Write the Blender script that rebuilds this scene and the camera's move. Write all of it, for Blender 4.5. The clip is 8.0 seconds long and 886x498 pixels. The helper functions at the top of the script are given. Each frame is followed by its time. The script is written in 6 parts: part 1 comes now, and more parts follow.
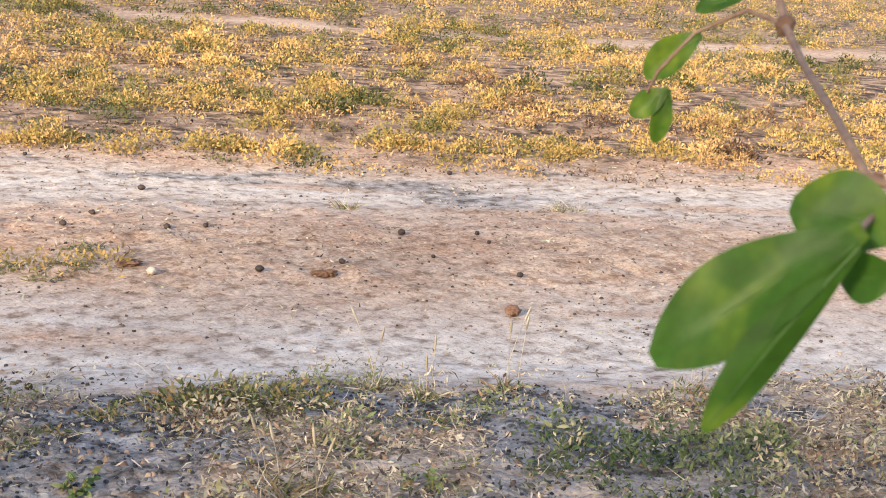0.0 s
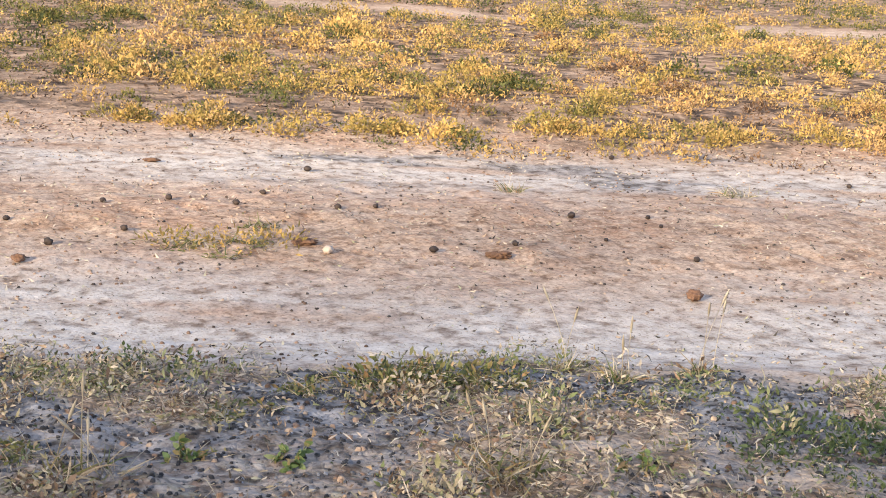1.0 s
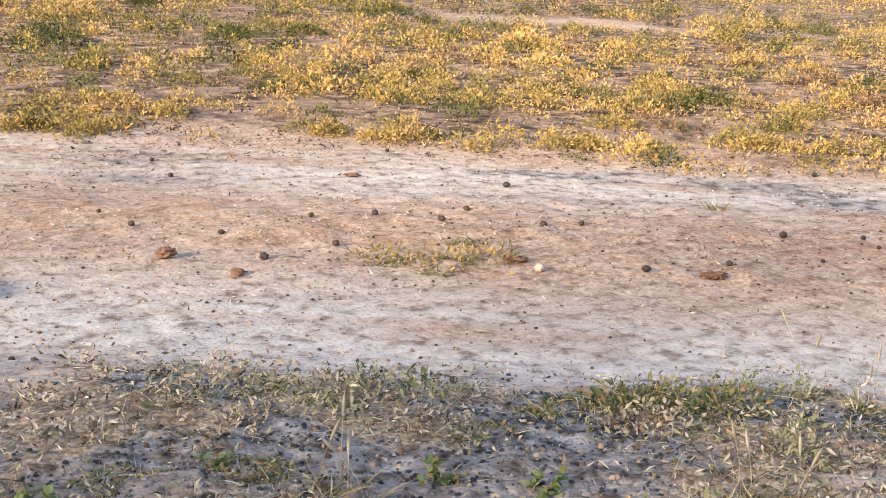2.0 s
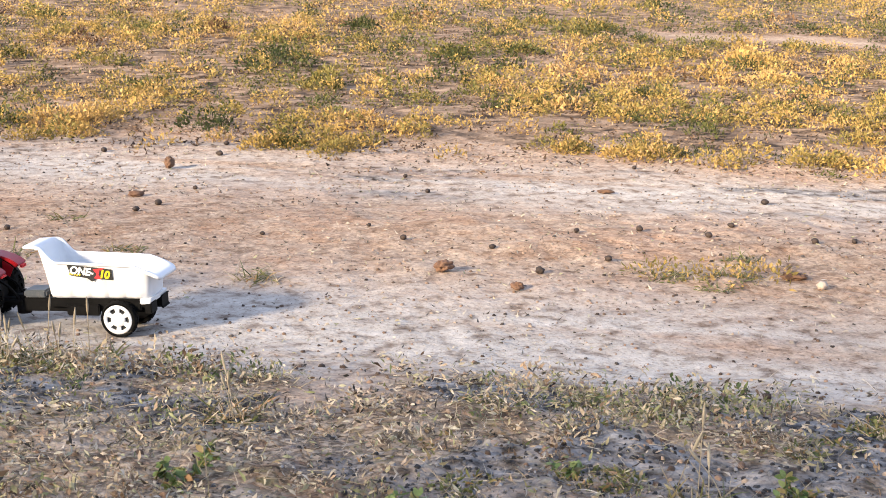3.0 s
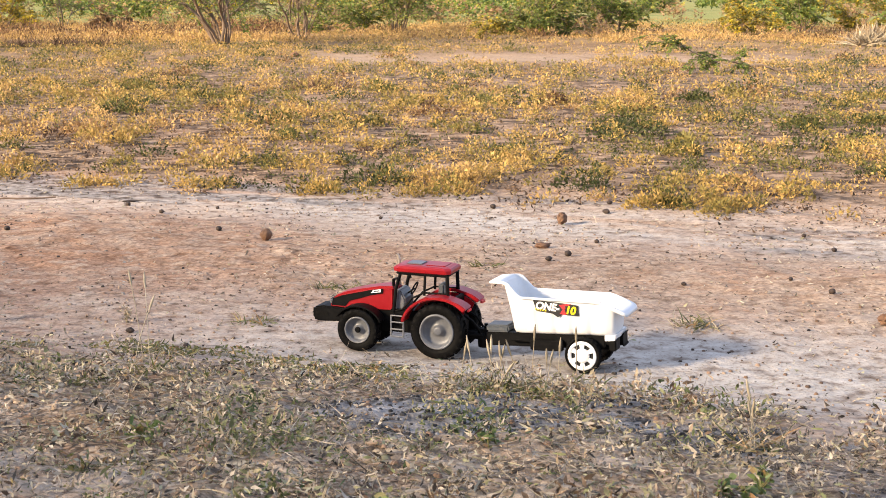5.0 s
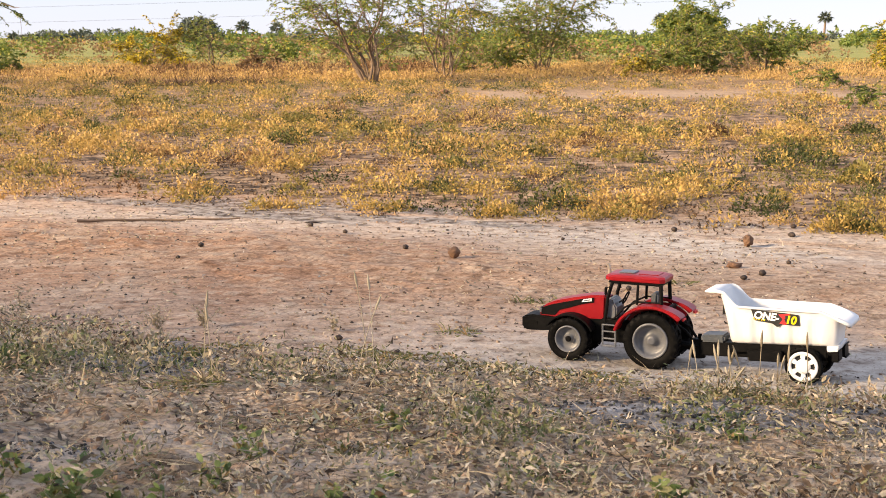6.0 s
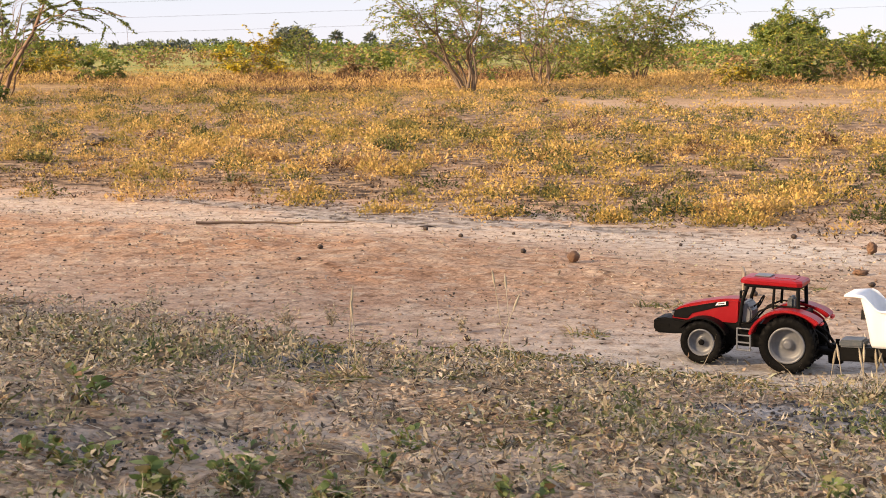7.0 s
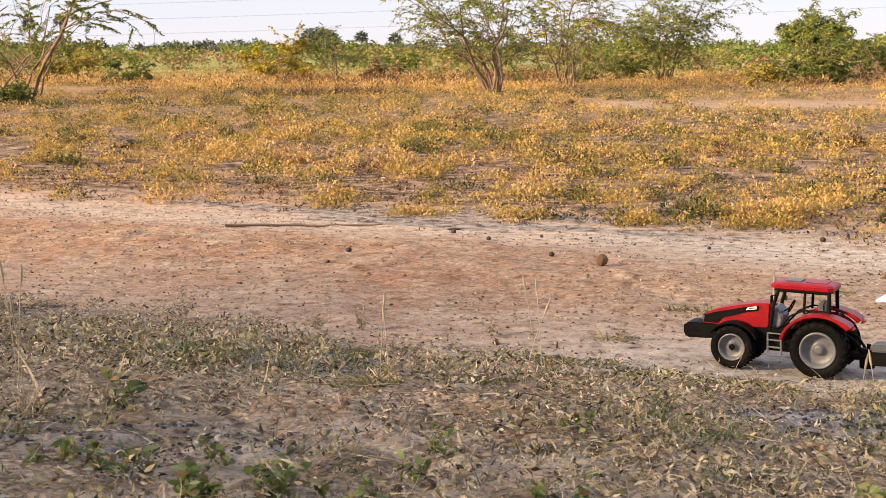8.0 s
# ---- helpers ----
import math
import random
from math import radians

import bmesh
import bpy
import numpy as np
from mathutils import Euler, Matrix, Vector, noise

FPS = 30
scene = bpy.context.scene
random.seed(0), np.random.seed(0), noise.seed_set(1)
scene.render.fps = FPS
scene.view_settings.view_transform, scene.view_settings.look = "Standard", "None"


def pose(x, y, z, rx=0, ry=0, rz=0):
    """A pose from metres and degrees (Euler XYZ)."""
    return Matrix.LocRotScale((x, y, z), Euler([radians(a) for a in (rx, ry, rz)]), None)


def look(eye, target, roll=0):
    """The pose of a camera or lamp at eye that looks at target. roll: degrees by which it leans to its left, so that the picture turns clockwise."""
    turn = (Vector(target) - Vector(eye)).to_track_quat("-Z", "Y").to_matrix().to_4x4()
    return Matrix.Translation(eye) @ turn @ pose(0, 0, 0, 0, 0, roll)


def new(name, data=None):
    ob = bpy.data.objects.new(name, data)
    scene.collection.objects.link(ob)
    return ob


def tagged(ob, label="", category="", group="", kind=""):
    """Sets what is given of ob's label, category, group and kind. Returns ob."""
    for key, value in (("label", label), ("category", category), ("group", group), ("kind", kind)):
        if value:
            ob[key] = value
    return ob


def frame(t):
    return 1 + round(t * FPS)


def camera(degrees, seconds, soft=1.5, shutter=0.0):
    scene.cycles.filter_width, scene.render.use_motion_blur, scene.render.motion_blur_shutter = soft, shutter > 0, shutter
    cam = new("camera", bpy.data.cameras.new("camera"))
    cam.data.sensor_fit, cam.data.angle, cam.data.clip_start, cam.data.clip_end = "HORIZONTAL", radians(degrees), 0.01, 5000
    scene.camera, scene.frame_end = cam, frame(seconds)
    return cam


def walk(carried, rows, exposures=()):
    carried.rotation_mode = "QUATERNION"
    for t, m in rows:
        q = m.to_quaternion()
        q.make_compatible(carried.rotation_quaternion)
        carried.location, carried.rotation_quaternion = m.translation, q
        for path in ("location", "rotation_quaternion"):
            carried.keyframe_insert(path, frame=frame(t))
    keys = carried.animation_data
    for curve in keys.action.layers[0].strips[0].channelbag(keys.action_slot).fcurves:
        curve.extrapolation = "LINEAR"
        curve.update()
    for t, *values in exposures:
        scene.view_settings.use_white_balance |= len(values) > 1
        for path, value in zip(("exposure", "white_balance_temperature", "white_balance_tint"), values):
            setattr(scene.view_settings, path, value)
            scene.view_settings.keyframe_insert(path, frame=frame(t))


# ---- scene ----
cam = camera(36.0, 8.0, soft=0.7)
cam.data.dof.use_dof, cam.data.dof.focus_distance, cam.data.dof.aperture_fstop = True, 2.4, 36.0
PATH = [
    (0, (0.629, -0.242, 0.625), (1.877, 1.245, 0.142), 4.3),
    (0.5, (0.601, -0.209, 0.615), (1.771, 1.336, 0.121), 4.0),
    (1, (0.575, -0.172, 0.597), (1.676, 1.419, 0.089), 3.7),
    (1.2, (0.566, -0.157, 0.596), (1.635, 1.453, 0.083), 3.6),
    (2.3, (0.469, -0.08, 0.59), (1.308, 1.667, 0.096), 2.3),
    (2.5, (0.44, -0.068, 0.582), (1.23, 1.703, 0.092), 2.0),
    (3, (0.361, -0.036, 0.576), (1.033, 1.786, 0.096), 1.4),
    (3.5, (0.303, -0.015, 0.56), (0.866, 1.842, 0.079), 1.2),
    (4, (0.238, 0.003, 0.551), (0.706, 1.889, 0.082), 1.3),
    (4.5, (0.174, 0.008, 0.536), (0.547, 1.926, 0.111), 0.9),
    (5, (0.112, 0.016, 0.512), (0.395, 1.962, 0.146), 0.4),
    (5.2, (0.092, 0.017, 0.497), (0.333, 1.971, 0.147), 0.2),
    (6.3, (-0.028, 0.019, 0.459), (0.013, 1.996, 0.16), -0.0),
    (6.5, (-0.04, 0.017, 0.456), (-0.028, 1.995, 0.159), 0.0),
    (7, (-0.062, 0.017, 0.451), (-0.105, 1.995, 0.159), -0.0),
    (7.5, (-0.068, 0.015, 0.452), (-0.134, 1.993, 0.162), -0.1),
    (8, (-0.07, 0.012, 0.457), (-0.149, 1.989, 0.166), -0.1),
]
walk(cam, [(t, look(eye, target, roll)) for t, eye, target, roll in PATH],
     exposures=[(0, 1.94, 6350, 9), (2.5, 1.95, 6400, 9), (3.5, 2.03, 6450, 9), (4.5, 2.03, 6600, 10), (5, 1.94, 6750, 10), (6.5, 1.76, 7750, 13), (8, 1.75, 7900, 14)])

# ---- light ----
SUN_EL, SUN_AZ = radians(20), Vector((-0.93, -0.37))       # low evening sun, from the left and a little behind the walk
TO_SUN = Vector((SUN_AZ.x * math.cos(SUN_EL), SUN_AZ.y * math.cos(SUN_EL), math.sin(SUN_EL))).normalized()
world = bpy.data.worlds.new("evening_sky")
scene.world = world
world.use_nodes = True
wt = world.node_tree
sky = wt.nodes.new("ShaderNodeTexSky")
sky.sky_type, sky.sun_disc = "NISHITA", False
sky.sun_elevation = SUN_EL
sky.sun_rotation = math.atan2(TO_SUN.x, TO_SUN.y)
sky.air_density, sky.dust_density, sky.ozone_density = 1.0, 0.0, 2.6
haze = wt.nodes.new("ShaderNodeMix")                       # thin even haze over the whole sky
haze.data_type = "RGBA"
haze.inputs[0].default_value = 0.93
haze.inputs[7].default_value = (1.42, 1.66, 2.30, 1)
wt.links.new(sky.outputs[0], haze.inputs[6])
wt.links.new(haze.outputs[2], wt.nodes["Background"].inputs[0])
wt.nodes["Background"].inputs[1].default_value = 0.14
sun = new("sun", bpy.data.lights.new("sun", "SUN"))
sun.data.energy, sun.data.angle, sun.data.color = 3.8, radians(7.0), (1.0, 0.80, 0.57)
sun.matrix_world = look(TO_SUN * 30, (0, 0, 0))


# ---- noise, plan and heights ----
def hashed(ix, iy, seed):
    n = (ix.astype(np.int64) * 374761393 + iy.astype(np.int64) * 668265263 + seed * 974711) & 0xFFFFFFFF
    n = ((n ^ (n >> 13)) * 1274126177) & 0xFFFFFFFF
    return ((n ^ (n >> 16)) & 0xFFFF) / 65535.0


def vnoise(x, y, seed=0):
    x, y = np.asarray(x, float), np.asarray(y, float)
    ix, iy = np.floor(x), np.floor(y)
    fx, fy = x - ix, y - iy
    fx, fy = fx * fx * (3 - 2 * fx), fy * fy * (3 - 2 * fy)
    a, b = hashed(ix, iy, seed), hashed(ix + 1, iy, seed)
    c, d = hashed(ix, iy + 1, seed), hashed(ix + 1, iy + 1, seed)
    return (a * (1 - fx) + b * fx) * (1 - fy) + (c * (1 - fx) + d * fx) * fy


def fbm(x, y, seed=0, octaves=4):
    total, amp = 0.0, 0.5
    for k in range(octaves):
        total = total + amp * vnoise(np.asarray(x) * 2 ** k + 17.3 * k, np.asarray(y) * 2 ** k - 9.1 * k, seed + k)
        amp *= 0.5
    return total / (1 - 0.5 ** octaves)


def smooth(a, b, v):
    v = np.clip((np.asarray(v, float) - a) / (b - a), 0, 1)
    return v * v * (3 - 2 * v)


def off_track(x, y):
    """Metres across the dirt track from the line on which the toy drives; away from the bank is positive."""
    x = np.asarray(x, float)
    xc = np.clip(x, -6, 6)
    line = 2.06 - 0.46 * xc - 0.012 * xc * xc - 0.46 * (x - xc)
    return (np.asarray(y, float) - line) * 0.905


def along(a, d):
    """Plan point a metres along the track (to the right) and d metres across it."""
    return a * 0.908 + d * 0.418, 2.06 - a * 0.418 + d * 0.908


def height(x, y):
    x, y = np.asarray(x, float), np.asarray(y, float)
    d = off_track(x, y)
    near = np.hypot(x - 0.5, y - 2) < 60
    bank = np.interp(-d, (0.02, 0.1, 0.18, 0.31, 0.47, 0.6, 0.75, 0.95, 1.2, 1.6, 3), (0, 0.008, 0.024, 0.044, 0.062, 0.078, 0.092, 0.116, 0.138, 0.153, 0.158))
    ruts = -0.006 * np.exp(-((d - 1.25) / 0.25) ** 2) + 0.008 * np.exp(-((d - 0.68) / 0.2) ** 2)
    field = 0.03 * smooth(1.5, 2.2, d) * (fbm(x * 1.3, y * 1.3, 5) - 0.5) + 0.03 * smooth(6, 16, d) * (fbm(x * 0.25, y * 0.25, 8) - 0.5)
    close = smooth(4.6, 3.6, y) * smooth(-2.6, -1.7, x) * smooth(5.0, 3.9, x)
    rough = (fbm(x * 7, y * 7, 2) - 0.5) * (0.007 + 0.010 * smooth(-0.15, -0.5, d)) * (0.25 + 0.75 * close)
    rough = rough + (fbm(x * 21, y * 21, 3, 2) - 0.5) * (0.004 - 0.002 * smooth(1.25, 1.55, d) + 0.009 * smooth(-0.15, -0.4, d)) * close
    knobs = np.abs(fbm(x * 10, y * 10, 6, 3) - 0.5) * smooth(0.22, 0.45, d) * smooth(1.15, 0.85, d) * smooth(0.35, 0.6, fbm(x * 1.8, y * 1.8, 7)) * close
    rough = rough + 0.022 * knobs + (fbm(x * 46, y * 46, 4, 2) - 0.5) * (0.0015 + 0.007 * smooth(-0.14, -0.35, d)) * close
    return (bank + ruts + field) * near + rough * (np.hypot(x - 0.5, y - 2) < 25)


def on_bank(x, y):
    """Metres beyond the ragged foot of the bank; positive on the littered bank."""
    x, y = np.asarray(x, float), np.asarray(y, float)
    return -off_track(x, y) - 0.20 - 0.42 * (fbm(x * 2.6, y * 2.6, 91) - 0.5) - 0.30 * (fbm(x * 9, y * 9, 92, 3) - 0.5)


def ashy(x, y):
    """How much black ash lies on the bank."""
    return fbm(x * 3.4, y * 3.4, 51) + 0.25 * (fbm(x * 19, y * 19, 52) - 0.5)


def h1(x, y):
    return float(height(np.array([x]), np.array([y]))[0])


# ---- materials ----
def nodes_of(name):
    m = bpy.data.materials.new(name)
    m.use_nodes = True
    nt = m.node_tree
    return m, nt, nt.nodes["Principled BSDF"]


def N(nt, kind, **values):
    n = nt.nodes.new("ShaderNode" + kind)
    for key, v in values.items():
        n.inputs[key.replace("_", " ")].default_value = v
    return n


def ramp(nt, source, stops):
    r = nt.nodes.new("ShaderNodeValToRGB")
    while len(r.color_ramp.elements) < len(stops):
        r.color_ramp.elements.new(0.5)
    for e, (p, c) in zip(r.color_ramp.elements, stops):
        e.position, e.color = p, (*c, 1)
    nt.links.new(source, r.inputs[0])
    return r.outputs[0]


def mixed(nt, fac, a, b, blend="MIX"):
    n = nt.nodes.new("ShaderNodeMix")
    n.data_type, n.blend_type = "RGBA", blend
    for socket, v in ((n.inputs[0], fac), (n.inputs[6], a), (n.inputs[7], b)):
        if isinstance(v, (int, float)):
            socket.default_value = v
        elif isinstance(v, tuple):
            socket.default_value = (*v, 1)
        else:
            nt.links.new(v, socket)
    return n.outputs[2]


def noise_fac(nt, scale, detail=4.0, rough=0.6, coords=None):
    n = N(nt, "TexNoise", Scale=scale, Detail=detail, Roughness=rough)
    if coords is None:
        coords = nt.nodes.new("ShaderNodeNewGeometry").outputs["Position"]
    nt.links.new(coords, n.inputs["Vector"])
    return n.outputs["Fac"]


def bumped(nt, bsdf, fac, strength, distance):
    b = N(nt, "Bump", Strength=strength, Distance=distance)
    nt.links.new(fac, b.inputs["Height"])
    nt.links.new(b.outputs[0], bsdf.inputs["Normal"])


def crumbs(nt, scale, stops, wobble=0.006):
    """Small uneven bits lying side by side, each in a tone of its own, with shade painted between them. Returns their
    colour and their relief.
    """
    where = nt.nodes.new("ShaderNodeNewGeometry").outputs["Position"]
    n = N(nt, "TexNoise", Scale=scale * 0.6, Detail=3.0)
    nt.links.new(where, n.inputs["Vector"])
    off = nt.nodes.new("ShaderNodeVectorMath")
    off.operation = "MULTIPLY_ADD"
    off.inputs[1].default_value = (wobble * 2,) * 3
    nt.links.new(n.outputs["Color"], off.inputs[0])
    nt.links.new(where, off.inputs[2])
    v = N(nt, "TexVoronoi", Scale=scale)
    nt.links.new(off.outputs[0], v.inputs["Vector"])
    sep = nt.nodes.new("ShaderNodeSeparateColor")
    nt.links.new(v.outputs["Color"], sep.inputs[0])
    c = ramp(nt, sep.outputs[0], stops)
    # shade in the cracks between bits, multiplied into their colour
    gap_shade = ramp(nt, v.outputs["Distance"], [(0.0, (1.06, 1.06, 1.06)), (0.45, (0.98, 0.97, 0.96)), (0.72, (0.42, 0.38, 0.35))])
    return mixed(nt, 0.8, c, gap_shade, "MULTIPLY"), gap_shade


def ground_material():
    m, nt, bsdf = nodes_of("dry_soil")
    zone = nt.nodes.new("ShaderNodeVertexColor")
    zone.layer_name = "zone"
    sep = nt.nodes.new("ShaderNodeSeparateColor")
    nt.links.new(zone.outputs[0], sep.inputs[0])
    place = nt.nodes.new("ShaderNodeSeparateXYZ")
    nt.links.new(nt.nodes.new("ShaderNodeNewGeometry").outputs["Position"], place.inputs[0])
    fine, mid, big = noise_fac(nt, 210, 2, 0.5), noise_fac(nt, 30, 5, 0.6), noise_fac(nt, 4, 4, 0.6)
    soil = ramp(nt, big, [(0.3, (0.37, 0.275, 0.20)), (0.55, (0.45, 0.345, 0.26)), (0.75, (0.51, 0.405, 0.32))])
    clay = ramp(nt, mid, [(0.3, (0.34, 0.295, 0.255)), (0.5, (0.445, 0.405, 0.36)), (0.68, (0.53, 0.495, 0.455))])
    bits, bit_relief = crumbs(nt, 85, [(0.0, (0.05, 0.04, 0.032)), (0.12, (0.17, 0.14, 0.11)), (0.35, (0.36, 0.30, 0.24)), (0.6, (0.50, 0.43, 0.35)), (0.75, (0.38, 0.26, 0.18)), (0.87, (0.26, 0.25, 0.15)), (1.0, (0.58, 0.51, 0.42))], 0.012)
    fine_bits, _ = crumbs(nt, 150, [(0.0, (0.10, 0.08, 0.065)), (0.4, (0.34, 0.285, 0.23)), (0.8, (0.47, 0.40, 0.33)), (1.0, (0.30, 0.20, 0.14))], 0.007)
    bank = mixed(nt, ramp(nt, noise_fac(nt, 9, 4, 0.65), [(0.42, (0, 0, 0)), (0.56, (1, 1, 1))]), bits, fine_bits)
    bank = mixed(nt, 1.0, bank, (1.08, 1.02, 0.94), "MULTIPLY")
    bank = mixed(nt, ramp(nt, noise_fac(nt, 5.5, 4, 0.6), [(0.55, (0, 0, 0)), (0.66, (0.8, 0.8, 0.8))]), bank, (0.46, 0.38, 0.31))
    bank = mixed(nt, ramp(nt, noise_fac(nt, 7.5, 4, 0.65), [(0.50, (0, 0, 0)), (0.62, (0.75, 0.75, 0.75))]), bank, mixed(nt, 1.0, bank, (0.55, 0.46, 0.36), "MULTIPLY"))
    dark = ramp(nt, mid, [(0.38, (0.04, 0.039, 0.041)), (0.5, (0.17, 0.165, 0.165)), (0.68, (0.36, 0.345, 0.335))])
    rusty = ramp(nt, noise_fac(nt, 11, 5, 0.7), [(0.46, (0, 0, 0)), (0.60, (0.7, 0.7, 0.7))])
    soil = mixed(nt, rusty, soil, (0.34, 0.22, 0.14))
    red = ramp(nt, noise_fac(nt, 2.6, 3, 0.6), [(0.47, (0, 0, 0)), (0.62, (0.28, 0.28, 0.28))])
    soil = mixed(nt, red, soil, (0.40, 0.22, 0.13))
    # soil turns orange-brown in patches towards the left of the track
    leftward = N(nt, "MapRange", From_Min=0.7, From_Max=-0.3, To_Min=0.0, To_Max=0.75)
    nt.links.new(place.outputs[0], leftward.inputs[0])
    patchy = mixed(nt, leftward.outputs[0], (0, 0, 0), ramp(nt, noise_fac(nt, 5, 4, 0.65), [(0.38, (0.15, 0.15, 0.15)), (0.58, (1, 1, 1))]))
    soil = mixed(nt, patchy, soil, (0.34, 0.185, 0.105))
    pale = ramp(nt, noise_fac(nt, 21, 4, 0.65), [(0.52, (0, 0, 0)), (0.62, (0.75, 0.75, 0.75))])
    soil = mixed(nt, pale, soil, (0.47, 0.37, 0.28))
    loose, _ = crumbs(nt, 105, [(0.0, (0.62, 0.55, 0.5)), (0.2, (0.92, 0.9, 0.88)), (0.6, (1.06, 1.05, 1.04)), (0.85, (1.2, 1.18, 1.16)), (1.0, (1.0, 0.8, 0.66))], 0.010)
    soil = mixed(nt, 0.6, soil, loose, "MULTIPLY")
    c = mixed(nt, sep.outputs[0], soil, clay)
    lay_out = nt.nodes.new("ShaderNodeMapping")
    lay_out.inputs["Rotation"].default_value = (0, 0, radians(24.7))
    lay_out.inputs["Scale"].default_value = (0.22, 1.0, 1.0)
    nt.links.new(nt.nodes.new("ShaderNodeNewGeometry").outputs["Position"], lay_out.inputs[0])
    drag = ramp(nt, noise_fac(nt, 26, 5, 0.65, lay_out.outputs[0]), [(0.34, (0.55, 0.47, 0.42)), (0.46, (0.95, 0.92, 0.9)), (0.58, (1.06, 1.05, 1.04)), (0.7, (1.22, 1.22, 1.22))])
    c = mixed(nt, 0.45, c, drag, "MULTIPLY")
    crumb = ramp(nt, noise_fac(nt, 62, 3, 0.6), [(0.34, (0.50, 0.43, 0.38)), (0.43, (1, 1, 1)), (0.64, (1.12, 1.1, 1.08))])
    c = mixed(nt, 0.4, c, crumb, "MULTIPLY")
    c = mixed(nt, sep.outputs[1], c, bank)
    c = mixed(nt, sep.outputs[2], c, dark)
    # field soil; its near-black blotches stand in for shade between the herbs
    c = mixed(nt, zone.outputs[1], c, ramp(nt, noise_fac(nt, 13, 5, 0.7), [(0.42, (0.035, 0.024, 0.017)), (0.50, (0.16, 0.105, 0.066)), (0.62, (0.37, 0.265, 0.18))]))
    away = N(nt, "MapRange", From_Min=9.0, From_Max=17.0)
    nt.links.new(place.outputs[1], away.inputs[0])
    turf = ramp(nt, noise_fac(nt, 4.5, 6, 0.75), [(0.36, (0.09, 0.055, 0.03)), (0.45, (0.24, 0.155, 0.08)), (0.54, (0.36, 0.235, 0.105)), (0.68, (0.45, 0.32, 0.16))])
    turf = mixed(nt, ramp(nt, noise_fac(nt, 0.9, 5, 0.65), [(0.47, (0, 0, 0)), (0.6, (0.7, 0.7, 0.7))]), turf, mixed(nt, 1.0, turf, (0.62, 0.56, 0.58), "MULTIPLY"))
    c = mixed(nt, away.outputs[0], c, turf)
    meadow = N(nt, "MapRange", From_Min=21.0, From_Max=27.0)
    nt.links.new(place.outputs[1], meadow.inputs[0])
    c = mixed(nt, meadow.outputs[0], c, ramp(nt, noise_fac(nt, 0.5, 5, 0.7), [(0.35, (0.33, 0.26, 0.10)), (0.5, (0.26, 0.27, 0.085)), (0.7, (0.17, 0.215, 0.065))]))
    speck = ramp(nt, mid, [(0.30, (0.50, 0.44, 0.40)), (0.47, (1, 1, 1)), (0.62, (1, 1, 1)), (0.8, (1.15, 1.1, 1.05))])
    c = mixed(nt, 1.0, c, speck, "MULTIPLY")
    grit = ramp(nt, fine, [(0.30, (0.6, 0.55, 0.52)), (0.42, (1, 1, 1)), (0.66, (1, 1, 1)), (0.8, (1.12, 1.1, 1.08))])
    c = mixed(nt, 1.0, c, grit, "MULTIPLY")
    nt.links.new(c, bsdf.inputs["Base Color"])
    bsdf.inputs["Roughness"].default_value = 0.95
    bsdf.inputs["Specular IOR Level"].default_value = 0.2
    add = nt.nodes.new("ShaderNodeMath")
    add.operation = "ADD"
    nt.links.new(noise_fac(nt, 85, 3, 0.6), add.inputs[0])
    nt.links.new(mid, add.inputs[1])
    both = nt.nodes.new("ShaderNodeMath")
    both.operation = "ADD"
    nt.links.new(add.outputs[0], both.inputs[0])
    only = nt.nodes.new("ShaderNodeMath")
    only.operation = "MULTIPLY"
    nt.links.new(bit_relief, only.inputs[0])
    nt.links.new(sep.outputs[1], only.inputs[1])
    nt.links.new(only.outputs[0], both.inputs[1])
    bumped(nt, bsdf, both.outputs[0], 0.45, 0.006)
    return m


def leaf_material(name, stops, patch=None, patch_scale=1.5, translucency=0.25, rough=0.6):
    """Leaves and blades that differ one from the next, with patches of another hue."""
    m, nt, bsdf = nodes_of(name)
    geo = nt.nodes.new("ShaderNodeNewGeometry")
    c = ramp(nt, geo.outputs["Random Per Island"], stops)
    if patch:
        f = ramp(nt, noise_fac(nt, patch_scale, 3, 0.6), [(0.50, (0, 0, 0)), (0.68, (1, 1, 1))])
        c = mixed(nt, f, c, mixed(nt, 0.75, c, patch))
    c = mixed(nt, 1.0, c, ramp(nt, noise_fac(nt, 90, 3), [(0.3, (0.72, 0.72, 0.7)), (0.65, (1.1, 1.1, 1.1))]), "MULTIPLY")
    nt.links.new(c, bsdf.inputs["Base Color"])
    bsdf.inputs["Roughness"].default_value = rough
    bsdf.inputs["Specular IOR Level"].default_value = 0.3
    if translucency:
        tr = nt.nodes.new("ShaderNodeBsdfTranslucent")
        nt.links.new(c, tr.inputs[0])
        mix = nt.nodes.new("ShaderNodeMixShader")
        mix.inputs[0].default_value = translucency
        out = nt.nodes["Material Output"]
        nt.links.new(bsdf.outputs[0], mix.inputs[1])
        nt.links.new(tr.outputs[0], mix.inputs[2])
        nt.links.new(mix.outputs[0], out.inputs[0])
    return m


